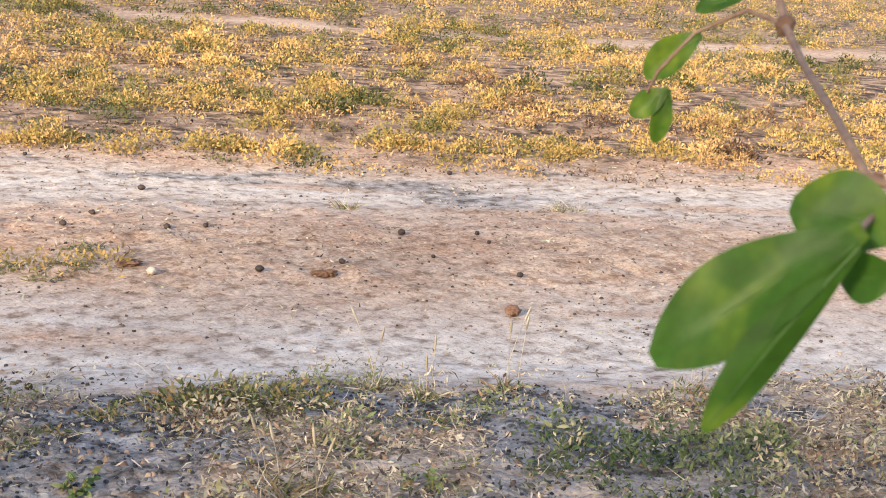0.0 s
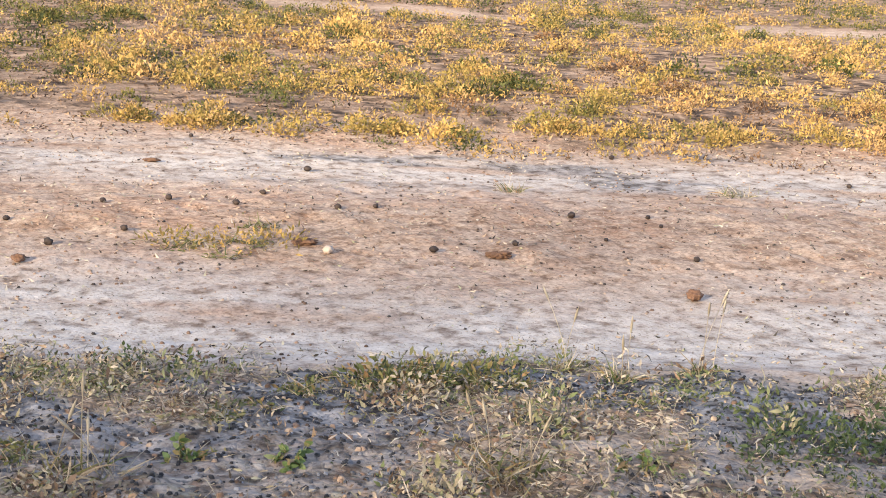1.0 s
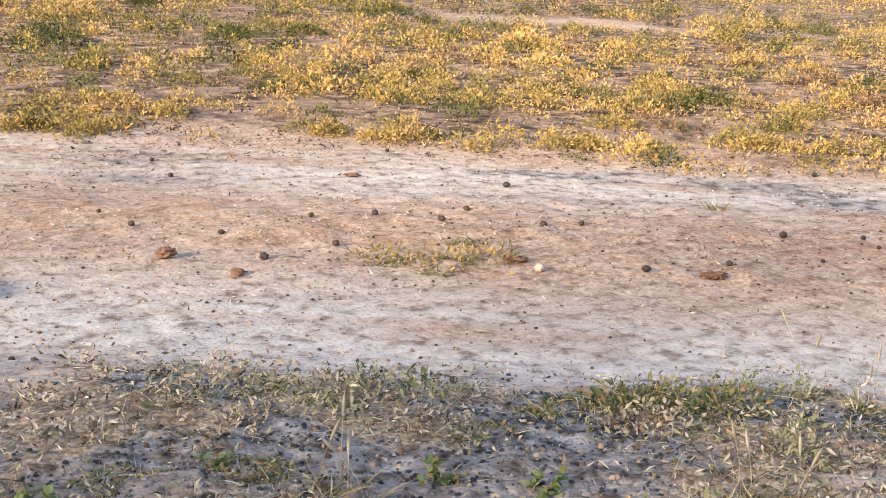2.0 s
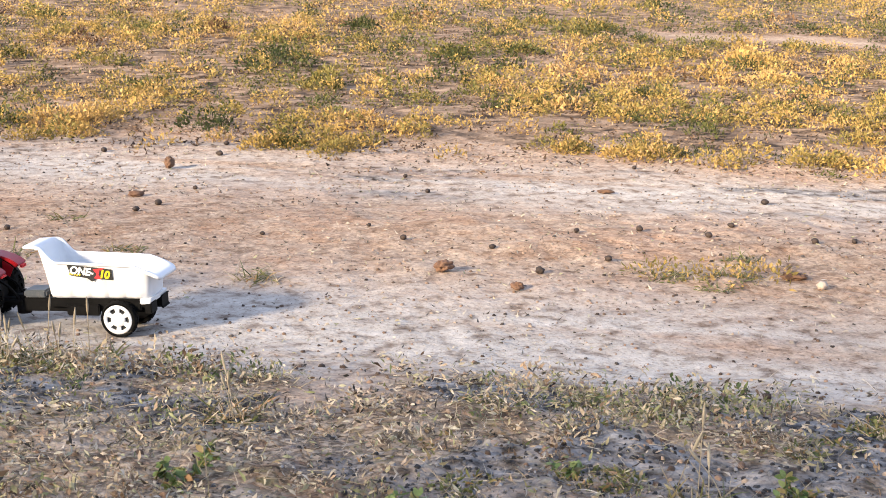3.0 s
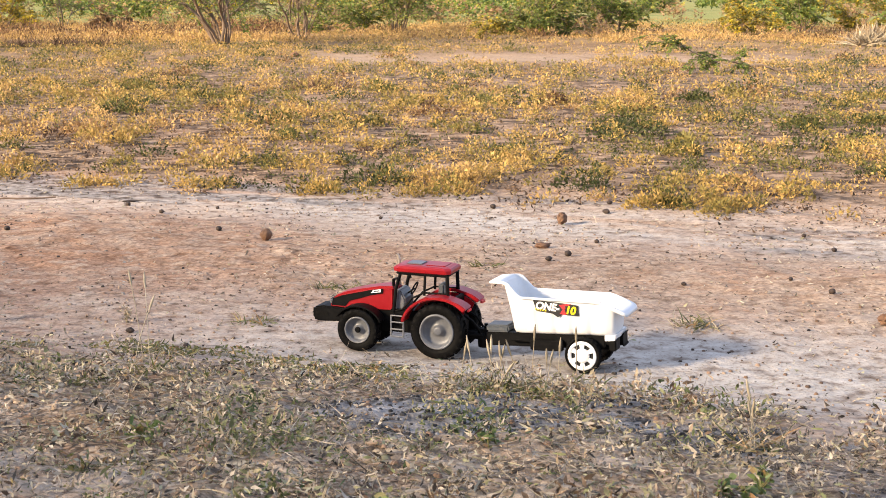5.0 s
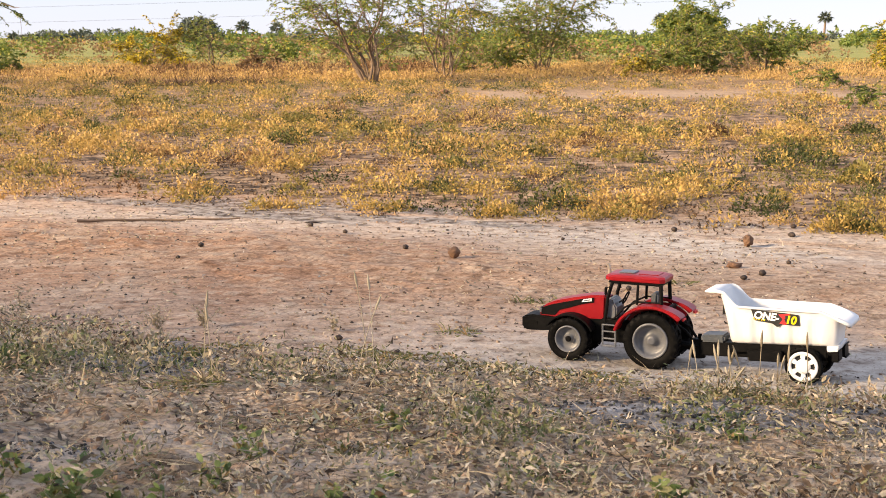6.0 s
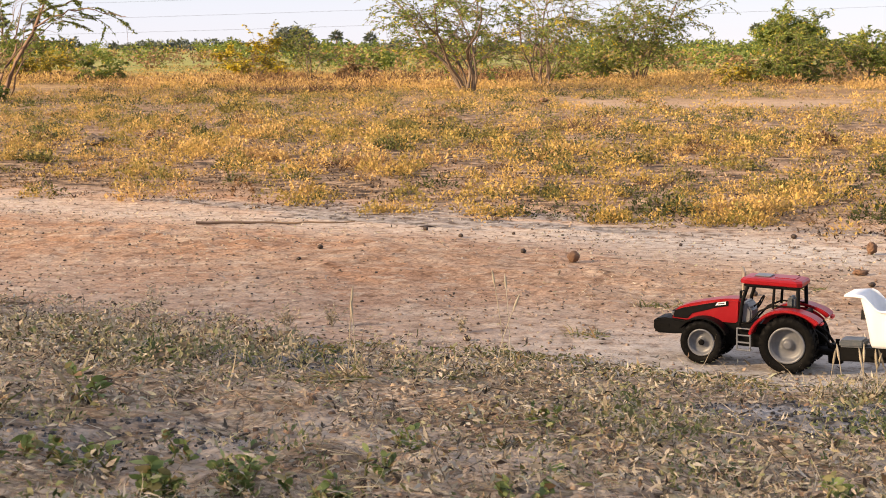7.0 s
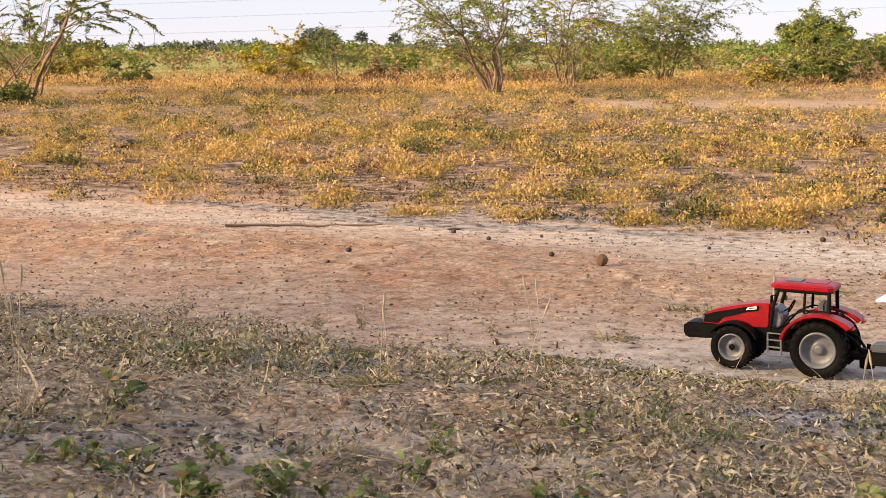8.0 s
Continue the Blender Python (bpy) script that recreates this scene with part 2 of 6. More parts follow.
def herb_material(name, stops, translucency, spread=0.22):
    """Leaves in the hue of their own plant, a little different leaf by leaf."""
    m, nt, bsdf = nodes_of(name)
    own = nt.nodes.new("ShaderNodeNewGeometry").outputs["Random Per Island"]
    plant_hue = nt.nodes.new("ShaderNodeVertexColor")
    plant_hue.layer_name = "hue"
    sep = nt.nodes.new("ShaderNodeSeparateColor")
    nt.links.new(plant_hue.outputs[0], sep.inputs[0])
    jitter = N(nt, "MapRange", From_Min=0.0, From_Max=1.0, To_Min=-spread / 2, To_Max=spread / 2)
    nt.links.new(own, jitter.inputs[0])
    add = nt.nodes.new("ShaderNodeMath")
    add.operation = "ADD"
    nt.links.new(sep.outputs[0], add.inputs[0])
    nt.links.new(jitter.outputs[0], add.inputs[1])
    c = ramp(nt, add.outputs[0], stops)
    c = mixed(nt, 1.0, c, ramp(nt, noise_fac(nt, 110, 3), [(0.3, (0.62, 0.62, 0.6)), (0.65, (1.12, 1.12, 1.12))]), "MULTIPLY")
    nt.links.new(c, bsdf.inputs["Base Color"])
    bsdf.inputs["Roughness"].default_value = 0.65
    bsdf.inputs["Specular IOR Level"].default_value = 0.25
    tr = nt.nodes.new("ShaderNodeBsdfTranslucent")
    nt.links.new(c, tr.inputs[0])
    mix = nt.nodes.new("ShaderNodeMixShader")
    mix.inputs[0].default_value = translucency
    nt.links.new(bsdf.outputs[0], mix.inputs[1])
    nt.links.new(tr.outputs[0], mix.inputs[2])
    nt.links.new(mix.outputs[0], nt.nodes["Material Output"].inputs[0])
    return m


def plain_material(name, a, b=None, rough=0.5, scale=40.0, bump=0.0, metal=0.0, spec=0.5, coat=0.0, dust=0.0):
    """A worn surface: two tones in patches, uneven gloss, fine relief; dust lies in spots."""
    m, nt, bsdf = nodes_of(name)
    obj = nt.nodes.new("ShaderNodeTexCoord").outputs["Object"]
    f = noise_fac(nt, scale, 5, 0.65, obj)
    c = ramp(nt, f, [(0.3, a), (0.7, b or tuple(v * 1.15 for v in a))])
    if dust:
        spots = ramp(nt, noise_fac(nt, scale * 4, 4, 0.7, obj), [(0.5, (0, 0, 0)), (0.75, (dust, dust, dust))])
        c = mixed(nt, spots, c, (0.42, 0.33, 0.25))
    nt.links.new(c, bsdf.inputs["Base Color"])
    r = ramp(nt, f, [(0.2, (rough * 0.85,) * 3), (0.8, (min(1, rough * 1.2),) * 3)])
    nt.links.new(r, bsdf.inputs["Roughness"])
    bsdf.inputs["Metallic"].default_value = metal
    bsdf.inputs["Specular IOR Level"].default_value = spec
    bsdf.inputs["Coat Weight"].default_value = coat
    if bump:
        bumped(nt, bsdf, noise_fac(nt, scale * 3, 4, 0.6, obj), 0.6, bump)
    return m


SOIL = ground_material()
# both dark ends of this ramp stand in for shade within the mats
FIELD = herb_material("field_herb", [(0.0, (0.042, 0.055, 0.019)), (0.17, (0.11, 0.118, 0.036)), (0.34, (0.29, 0.225, 0.066)), (0.54, (0.53, 0.35, 0.11)), (0.74, (0.54, 0.36, 0.155)), (0.86, (0.27, 0.15, 0.07)), (1.0, (0.08, 0.047, 0.029))], 0.32, 0.14)
DRY_HERB = herb_material("dry_herb", [(0.0, (0.06, 0.09, 0.036)), (0.22, (0.16, 0.19, 0.08)), (0.40, (0.28, 0.275, 0.145)), (0.54, (0.41, 0.345, 0.235)), (0.68, (0.49, 0.415, 0.31)), (0.82, (0.32, 0.22, 0.145)), (1.0, (0.11, 0.075, 0.05))], 0.15)
LITTER = leaf_material("dry_leaf", [(0.0, (0.035, 0.03, 0.024)), (0.22, (0.10, 0.085, 0.068)), (0.4, (0.36, 0.315, 0.25)), (0.62, (0.50, 0.445, 0.37)), (0.74, (0.42, 0.31, 0.22)), (0.86, (0.30, 0.31, 0.18)), (1.0, (0.56, 0.50, 0.42))], None, 1, 0.06, 0.85)
STRAW = leaf_material("straw", [(0.0, (0.26, 0.21, 0.14)), (0.5, (0.40, 0.335, 0.235)), (1.0, (0.52, 0.455, 0.345))], None, 1, 0.15, 0.7)
WEED = leaf_material("weed_leaf", [(0.0, (0.085, 0.105, 0.04)), (0.45, (0.15, 0.165, 0.06)), (0.7, (0.26, 0.225, 0.09)), (0.9, (0.33, 0.20, 0.10)), (1.0, (0.42, 0.33, 0.2))], None, 1, 0.25, 0.55)
SHRUB = leaf_material("shrub_leaf", [(0.0, (0.085, 0.135, 0.03)), (0.5, (0.145, 0.20, 0.045)), (0.85, (0.23, 0.26, 0.06)), (1.0, (0.36, 0.31, 0.06))], None, 1, 0.3, 0.55)
YELLOW_SHRUB = leaf_material("yellowing_leaf", [(0.0, (0.128, 0.145, 0.030)), (0.45, (0.221, 0.204, 0.038)), (0.7, (0.383, 0.289, 0.043)), (1.0, (0.527, 0.357, 0.034))], None, 1, 0.3, 0.55)
BROWN_SHRUB = leaf_material("withered_leaf", [(0.0, (0.22, 0.13, 0.07)), (0.6, (0.30, 0.19, 0.10)), (1.0, (0.20, 0.20, 0.07))], None, 1, 0.2, 0.7)
# leaf of far trees, paled and blued: distance haze is put into its colour
HAZED_LEAF = leaf_material("hazed_leaf", [(0.0, (0.075, 0.095, 0.085)), (0.6, (0.10, 0.125, 0.10)), (1.0, (0.135, 0.15, 0.11))], None, 1, 0.15, 0.7)
BARK = plain_material("bark", (0.11, 0.07, 0.05), (0.21, 0.145, 0.10), 0.85, 12, 0.004)


# ---- mesh tools ----
def np_mesh(name, verts, quads):
    me = bpy.data.meshes.new(name)
    verts, quads = np.asarray(verts, np.float32), np.asarray(quads, np.int32)
    me.vertices.add(len(verts))
    me.vertices.foreach_set("co", verts.ravel())
    me.loops.add(quads.size)
    me.loops.foreach_set("vertex_index", quads.ravel())
    me.polygons.add(len(quads))
    me.polygons.foreach_set("loop_start", np.arange(len(quads), dtype=np.int32) * quads.shape[1])
    me.update(calc_edges=True)
    return me


def hued(me, hue):
    """Stores one hue for each vertex, so that a plant's leaves go together."""
    layer = me.color_attributes.new("hue", "FLOAT_COLOR", "POINT")
    layer.data.foreach_set("color", np.repeat(np.asarray(hue, np.float32)[:, None], 4, 1).ravel())
    return me


def part(name, data, material, parent=None, label=""):
    """One mesh object, from a bmesh or a mesh, under a thing or a part."""
    if isinstance(data, bmesh.types.BMesh):
        me = bpy.data.meshes.new(name)
        data.to_mesh(me)
        data.free()
        data = me
    if material and not data.materials:
        data.materials.append(material)
    ob = new(name, data)
    ob.parent = parent
    return tagged(ob, label)


def slips(rng, base, way, length, width, bend=0.4):
    """Tiny leaves of the field, one triangle each. Returns vertices and triangles."""
    n = len(base)
    way = way / np.linalg.norm(way, axis=1, keepdims=True)
    side = np.cross(way, rng.normal(size=(n, 3)))
    side /= np.linalg.norm(side, axis=1, keepdims=True) + 1e-9
    length, width = np.broadcast_to(length, n)[:, None], np.broadcast_to(width, n)[:, None]
    arc = np.cross(way, side) * rng.uniform(-bend, bend, n)[:, None] * length
    lean = rng.uniform(-0.4, 0.4, n)[:, None]
    verts = np.stack([base - side * width * 0.35, base + way * length * (0.45 + lean * 0.4) + side * width * 0.6, base + way * length + arc - side * width * 0.25], 1).reshape(-1, 3)
    return verts, np.arange(3 * n).reshape(-1, 3)


def ribbons(rng, base, way, length, width, segs=2, bend=0.4, droop=0.0, leafy=False):
    """Blades or leaves as strips: from base, along way, bending sideways and down. Returns vertices and quads."""
    n = len(base)
    way = way / np.linalg.norm(way, axis=1, keepdims=True)
    side = np.cross(way, rng.normal(size=(n, 3)))
    side /= np.linalg.norm(side, axis=1, keepdims=True) + 1e-9
    arc = np.cross(way, side) * (rng.uniform(-bend, bend, n))[:, None]
    length, width = np.broadcast_to(length, n)[:, None], np.broadcast_to(width, n)[:, None]
    rows = []
    for k in range(segs + 1):
        t = k / segs
        p = base + way * length * t + arc * length * t * t
        p[:, 2] -= (droop * length * t * t)[:, 0]
        w = ((0.62 - 0.14 * t) if leafy and segs == 1 else np.sin(math.pi * (0.12 + 0.85 * t)) if leafy else (1 - t) ** 0.7 + 0.06) * width * 0.5
        rows += [p - side * w, p + side * w]
    verts = np.stack(rows, 1).reshape(-1, 3)
    ring = 2 * (segs + 1)
    one = np.array([[2 * k, 2 * k + 1, 2 * k + 3, 2 * k + 2] for k in range(segs)])
    quads = (one[None] + (np.arange(n) * ring)[:, None, None]).reshape(-1, 4)
    return verts, quads


def joined(pieces):
    vs, qs, n = [], [], 0
    for v, q in pieces:
        vs.append(v)
        qs.append(q + n)
        n += len(v)
    return np.concatenate(vs), np.concatenate(qs)


def tube_np(points, radii, sides=6):
    """A tapered tube through points, as vertices and quads."""
    pts = np.asarray(points, float)
    verts = []
    for k, p in enumerate(pts):
        d = pts[min(k + 1, len(pts) - 1)] - pts[max(k - 1, 0)]
        d = d / (np.linalg.norm(d) + 1e-9)
        u = np.cross(d, (0.31, 0.17, 0.93) if abs(d[2]) < 0.9 else (1, 0, 0))
        u /= np.linalg.norm(u)
        v = np.cross(d, u)
        for s in range(sides):
            a = 2 * math.pi * s / sides
            verts.append(p + radii[k] * (math.cos(a) * u + math.sin(a) * v))
    quads = [[k * sides + s, k * sides + (s + 1) % sides, (k + 1) * sides + (s + 1) % sides, (k + 1) * sides + s] for k in range(len(pts) - 1) for s in range(sides)]
    return np.array(verts), np.array(quads)


def sphere_ways(rng, n, low, high):
    """Random directions whose height lies between low and high."""
    a, z = rng.uniform(0, 2 * math.pi, n), rng.uniform(low, high, n)
    r = np.sqrt(np.clip(1 - z * z, 0, 1))
    return np.stack([r * np.cos(a), r * np.sin(a), z], 1)


# ---- ground ----
def lines(lo, hi, step, far):
    mid = list(np.arange(lo, hi + 1e-6, step))
    up, down, s = [mid[-1]], [mid[0]], step
    while up[-1] < far or down[-1] > -far:
        s *= 1.14
        up.append(up[-1] + s)
        down.append(down[-1] - s)
    return np.array(down[:0:-1] + mid + up[1:])


def field_edge(x, y):
    """Metres across the track, wavering as the herbs' border does."""
    return off_track(x, y) + 0.5 * (fbm(np.asarray(x) * 1.3, np.asarray(y) * 1.3, 73) - 0.5) + 0.55 * (fbm(np.asarray(x) * 5, np.asarray(y) * 5, 75) - 0.5)


def bare_strip(x, y):
    """Bare streaks in the field."""
    w = 0.4 * (fbm(np.asarray(x) * 1.2, np.asarray(y) * 1.2, 77) - 0.5)
    one = smooth(0.95, 0.7, np.abs(y - 11.2 + w)) * smooth(0.4, 1.0, x) * smooth(5.5, 4.5, x)
    two = smooth(0.34, 0.2, np.abs(off_track(x, y) - 5.35 + w)) * smooth(3.2, 4.2, x)
    return np.maximum(one, two) * smooth(0.28, 0.42, fbm(np.asarray(x) * 1.6 + 3, np.asarray(y) * 1.6, 78))


def build_ground():
    xs, ys = lines(-1.6, 3.7, 0.0105, 2500), lines(0.45, 3.7, 0.0105, 2500)
    gx, gy = np.meshgrid(xs, ys)
    z = height(gx, gy)
    verts = np.stack([gx, gy, z], -1).reshape(-1, 3)
    nx, ny = len(xs), len(ys)
    i = (np.arange(ny - 1)[:, None] * nx + np.arange(nx - 1)[None]).ravel()
    me = np_mesh("ground", verts, np.stack([i, i + 1, i + nx + 1, i + nx], 1))
    me.polygons.foreach_set("use_smooth", np.ones(len(me.polygons), bool))
    d = off_track(gx, gy)
    wob = 0.25 * (fbm(gx * 1.7, gy * 1.7, 21) - 0.5)
    streak = fbm(gx * 2.2 + 1.2 * gy, d * 9, 31)
    rut1 = np.exp(-(((d + wob) - 0.03) / 0.28) ** 2)
    rut2 = np.exp(-(((d + wob * 1.3) - 1.22) / 0.26) ** 2)
    clay = np.clip((1.05 * rut1 * (1 - 0.75 * smooth(0.5, -0.3, gx)) + rut2 * (0.95 - 0.35 * smooth(0.9, -0.3, gx))) * smooth(0.25, 0.55, streak + 0.14) + 0.2 * bare_strip(gx, gy), 0, 1)
    bank = smooth(-0.06, 0.06, on_bank(gx, gy))
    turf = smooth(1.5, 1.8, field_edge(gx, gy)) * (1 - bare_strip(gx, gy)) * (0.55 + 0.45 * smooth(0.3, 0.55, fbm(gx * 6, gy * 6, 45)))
    ash = smooth(0.59, 0.65, ashy(gx, gy)) * smooth(-0.04, 0.03, on_bank(gx, gy)) * (0.35 + 0.65 * smooth(-0.75, -0.35, d))
    ash2 = smooth(0.58, 0.7, fbm(gx * 2.3, d * 7, 61)) * smooth(0.95, 1.1, d) * smooth(1.75, 1.45, d) * 0.75
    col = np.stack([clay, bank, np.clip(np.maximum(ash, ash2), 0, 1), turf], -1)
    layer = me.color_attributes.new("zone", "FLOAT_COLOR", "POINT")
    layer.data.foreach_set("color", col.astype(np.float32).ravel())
    ob = part("ground", me, SOIL)
    tagged(ob, "dry sandy earth with a two-rut dirt track and a low bank", "ground", "", "structure")


build_ground()


def in_sight(x, y):
    """The stretch of the plan that the walk can show."""
    return (x > -0.47 * y - 0.6) & (x < np.where(y < 9, 1.65 * y + 1.6, 0.6 * y + 11))


# ---- field of low yellow-green herbs beyond the track ----
def field_hue(rng, x, y, cover):
    """Golden, olive or brown by patch and plant, a little greener in dense mats; the darkest hues stand in for shade.
    """
    wide = fbm(x * 0.8, y * 0.8, 171) - 0.5 + 0.9 * (fbm(x * 2.7, y * 2.7, 172, 3) - 0.5)
    own = 1.1 * (fbm(x * 7, y * 11, 173, 2) - 0.5)
    return np.clip(0.44 - 0.6 * wide - own - 0.10 * (cover - 0.5) + rng.normal(0, 0.13, len(x)), 0, 1)


def field_cover(x, y):
    """Where the herbs close into mats."""
    return 0.5 + 0.5 * (fbm(x * 1.3, y * 1.3, 71) - 0.5) + 0.5 * (fbm(x * 3.2, y * 3.2, 70, 2) - 0.5) + 1.8 * (fbm(x * 9, y * 9, 72, 2) - 0.5) + 0.6 * (fbm(x * 17, y * 17, 76, 2) - 0.5)


def field_grass(name, d0, d1, a0, a1, per, leaves, radius, size, segs, seed, label, high=1.1, gate=0.42):
    rng = np.random.default_rng(seed)
    n = int((d1 - d0) * (a1 - a0) * per)
    a, d = rng.uniform(a0, a1, n), rng.uniform(d0, d1, n)
    x, y = along(a, d)
    keep = in_sight(x, y)
    off = off_track(x, y)
    cover = field_cover(x, y) + 0.12 * smooth(1.5, 3.0, off)
    edge = field_edge(x, y)
    bare = smooth(0.56, 0.66, fbm(x * 0.3 + 7, off * 0.75, 74))
    keep &= (cover - 0.22 * bare > gate) & (edge > 1.42) & (bare_strip(x, y) < 0.4)
    x, y, cov = x[keep], y[keep], cover[keep]
    big = np.clip(np.exp(rng.normal(-0.35, 0.4, len(x))), 0.3, 1.3) * (0.55 + 0.6 * smooth(gate, 0.85, cov))
    v, q, who = herb_clumps(rng, x, y, big, leaves, radius, size, segs, 0.44, high, 0.5, 0.28)
    tagged(part(name, hued(np_mesh(name, v, q), field_hue(rng, x, y, cov)[who]), FIELD), label, "grass", "", "stuff")


def herb_clumps(rng, x, y, scale, leaves, radius, size, segs, slim, high=1.0, bend=0.5, upright=0.4):
    """Low domed plants: leaves that stand out from the dome, and some upright ones. Returns vertices, quads and each vertex's plant."""
    many = np.maximum((leaves * np.asarray(scale) ** 1.7).astype(int), 5)
    n = int(many.sum())
    own = np.repeat(np.arange(len(x)), many)
    sc = np.asarray(scale)[own]
    r, t = np.sqrt(rng.uniform(0, 1, n)), rng.uniform(0, 2 * math.pi, n)
    lobes = 1 + 0.35 * np.sin(t * np.floor(rng.uniform(2, 5, len(x)))[own] + rng.uniform(0, 6.28, len(x))[own])
    oval, turn = rng.uniform(0.6, 1.4, len(x))[own], rng.uniform(0, 3.14, len(x))[own]
    ox, oy = r * lobes * np.cos(t) * oval, r * lobes * np.sin(t) / oval
    px, py = ox * np.cos(turn) - oy * np.sin(turn), ox * np.sin(turn) + oy * np.cos(turn)
    bx, by = np.asarray(x)[own] + px * radius * sc, np.asarray(y)[own] + py * radius * sc
    lift = radius * sc * 0.8 * high * (1 - r * r) * rng.uniform(0, 1, n) ** 0.5
    base = np.stack([bx, by, height(bx, by) - 0.002 + lift], 1)
    way = np.stack([px * 0.9, py * 0.9, upright + 0.8 * rng.uniform(0, 1, n)], 1) + rng.normal(0, 0.45, (n, 3))
    way[:, 2] = np.abs(way[:, 2])
    length = rng.uniform(0.45, 1.2, n) * size * np.sqrt(sc)
    if segs == 1:
        v, q = slips(rng, base, way, length * 1.1, length * slim * rng.uniform(0.9, 1.6, n), bend)
        return v, q, np.repeat(own, 3)
    v, q = ribbons(rng, base, way, length, length * slim * rng.uniform(0.7, 1.3, n), segs, bend, 0.12, True)
    return v, q, np.repeat(own, 2 * (segs + 1))


field_grass("field_grass", 1.2, 2.9, -4.5, 7, 300, 84, 0.043, 0.0108, 1, 11, "low yellow-green herbs in ragged clumps on dry earth", 1.25)
field_grass("field_grass", 2.9, 5.5, -6, 9, 180, 66, 0.053, 0.0132, 1, 14, "low golden-olive herbs in ragged clumps on dry earth", 1.2)
field_grass("field_grass", 5.5, 11, -9, 14, 92, 42, 0.072, 0.0165, 1, 12, "golden-brown herbs in low clumps over the field", 1.0)
field_grass("field_grass", 11, 30, -20, 24, 46, 11, 0.10, 0.024, 1, 13, "golden dry grass spread over the far field", 0.4, 0.38)
field_grass("field_tufts", 1.4, 6.0, -6, 9, 14, 130, 0.060, 0.016, 1, 15, "taller golden-olive herb tufts rising from the low mat", 0.9, 0.60)


# ---- bank: dry litter, straw and stones ----
TANGLE = leaf_material("dead_stem", [(0.0, (0.06, 0.048, 0.038)), (0.4, (0.27, 0.225, 0.17)), (0.75, (0.48, 0.415, 0.33)), (0.9, (0.20, 0.20, 0.10)), (1.0, (0.60, 0.54, 0.45))], None, 1, 0.08, 0.8)


def scatter(rng, n, d0, d1, a0, a1):
    a, d = rng.uniform(a0, a1, n), rng.uniform(d0, d1, n)
    x, y = along(a, d)
    keep = in_sight(x, y) & (y > 0.25)
    return x[keep], y[keep]


def dry_litter(name, n, d0, d1, size, material, seed, label, low=-0.15, high=0.55, slim=0.36, lift=0.003, gate=0.0, bend=0.9, heap=0.0, tiny=True):
    rng = np.random.default_rng(seed)
    x, y = scatter(rng, n, d0, d1, -3.0, 3.2)
    d = off_track(x, y)
    keep = (fbm(x * 4, y * 4, seed + 3) + 0.3 * (fbm(x * 17, y * 17, seed + 4) - 0.5) > gate) & ((on_bank(x, y) > 0.05 * rng.normal(0, 1, len(x))) & (ashy(x, y) < 0.64 + 0.05 * rng.normal(0, 1, len(x))) if d1 < 0 else d > -9)
    # field litter keeps to the rims of the herb mats
    if d0 > 1:
        keep = (np.abs(field_cover(x, y) + 0.06 * rng.normal(0, 1, len(x)) - 0.42) < 0.17) & (field_edge(x, y) > 1.38) & (bare_strip(x, y) < 0.4)
    x, y = x[keep], y[keep]
    m = len(x)
    base = np.stack([x, y, height(x, y) + rng.uniform(-0.002, lift, m) + heap * smooth(0.40, 0.68, fbm(x * 22, y * 22, seed + 5, 2))], 1)
    length = size * rng.uniform(0.4, 1.3, m)
    if tiny and slim > 0.2:
        v, q = slips(rng, base, sphere_ways(rng, m, low, high), length, length * slim * rng.uniform(0.6, 1.6, m), bend)
    else:
        v, q = ribbons(rng, base, sphere_ways(rng, m, low, high), length, length * slim * rng.uniform(0.5, 1.2, m), 2 if slim > 0.2 else 3 if bend > 1 else 2, bend, 0.15, slim > 0.2)
    tagged(part(name, np_mesh(name, v, q), material), label, "plant litter", "", "stuff")


dry_litter("dry_litter", 180000, -1.75, -0.05, 0.0062, LITTER, 101, "curled brown and grey dead leaves matted over the bank", -0.2, 0.8, 0.46, gate=0.30, lift=0.006, bend=1.4, heap=0.024, tiny=False)


LEAF_BIT = leaf_material("withered_bit", [(0.0, (0.045, 0.032, 0.024)), (0.22, (0.16, 0.105, 0.07)), (0.42, (0.40, 0.31, 0.225)), (0.58, (0.50, 0.43, 0.345)), (0.72, (0.28, 0.29, 0.15)), (1.0, (0.10, 0.125, 0.05))], None, 1, 0.12, 0.75)
dry_litter("withered_leaves", 36000, -1.75, -0.12, 0.0066, LEAF_BIT, 109, "withered tan and brown leaves curling in the litter", -0.1, 0.8, 0.44, gate=0.40, lift=0.008, bend=1.5, heap=0.024, tiny=False)


def far_litter():
    """Coarser litter on the rest of the bank, away from the walk."""
    rng = np.random.default_rng(120)
    a, d = rng.uniform(-7, 7, 20000), -0.2 - 6.0 * rng.uniform(0, 1, 20000)
    x, y = along(a, d)
    keep = ~(in_sight(x, y) & (y > 0.25))
    x, y = x[keep], y[keep]
    m = len(x)
    base = np.stack([x, y, height(x, y) + rng.uniform(-0.002, 0.006, m)], 1)
    length = 0.034 * rng.uniform(0.4, 1.3, m)
    v, q = ribbons(rng, base, sphere_ways(rng, m, -0.05, 0.6), length, length * 0.35, 2, 1.0, 0.15, True)
    tagged(part("dry_litter", np_mesh("dry_litter", v, q), LITTER), "curled brown and grey dead leaves matted over the bank", "plant litter", "", "stuff")


far_litter()


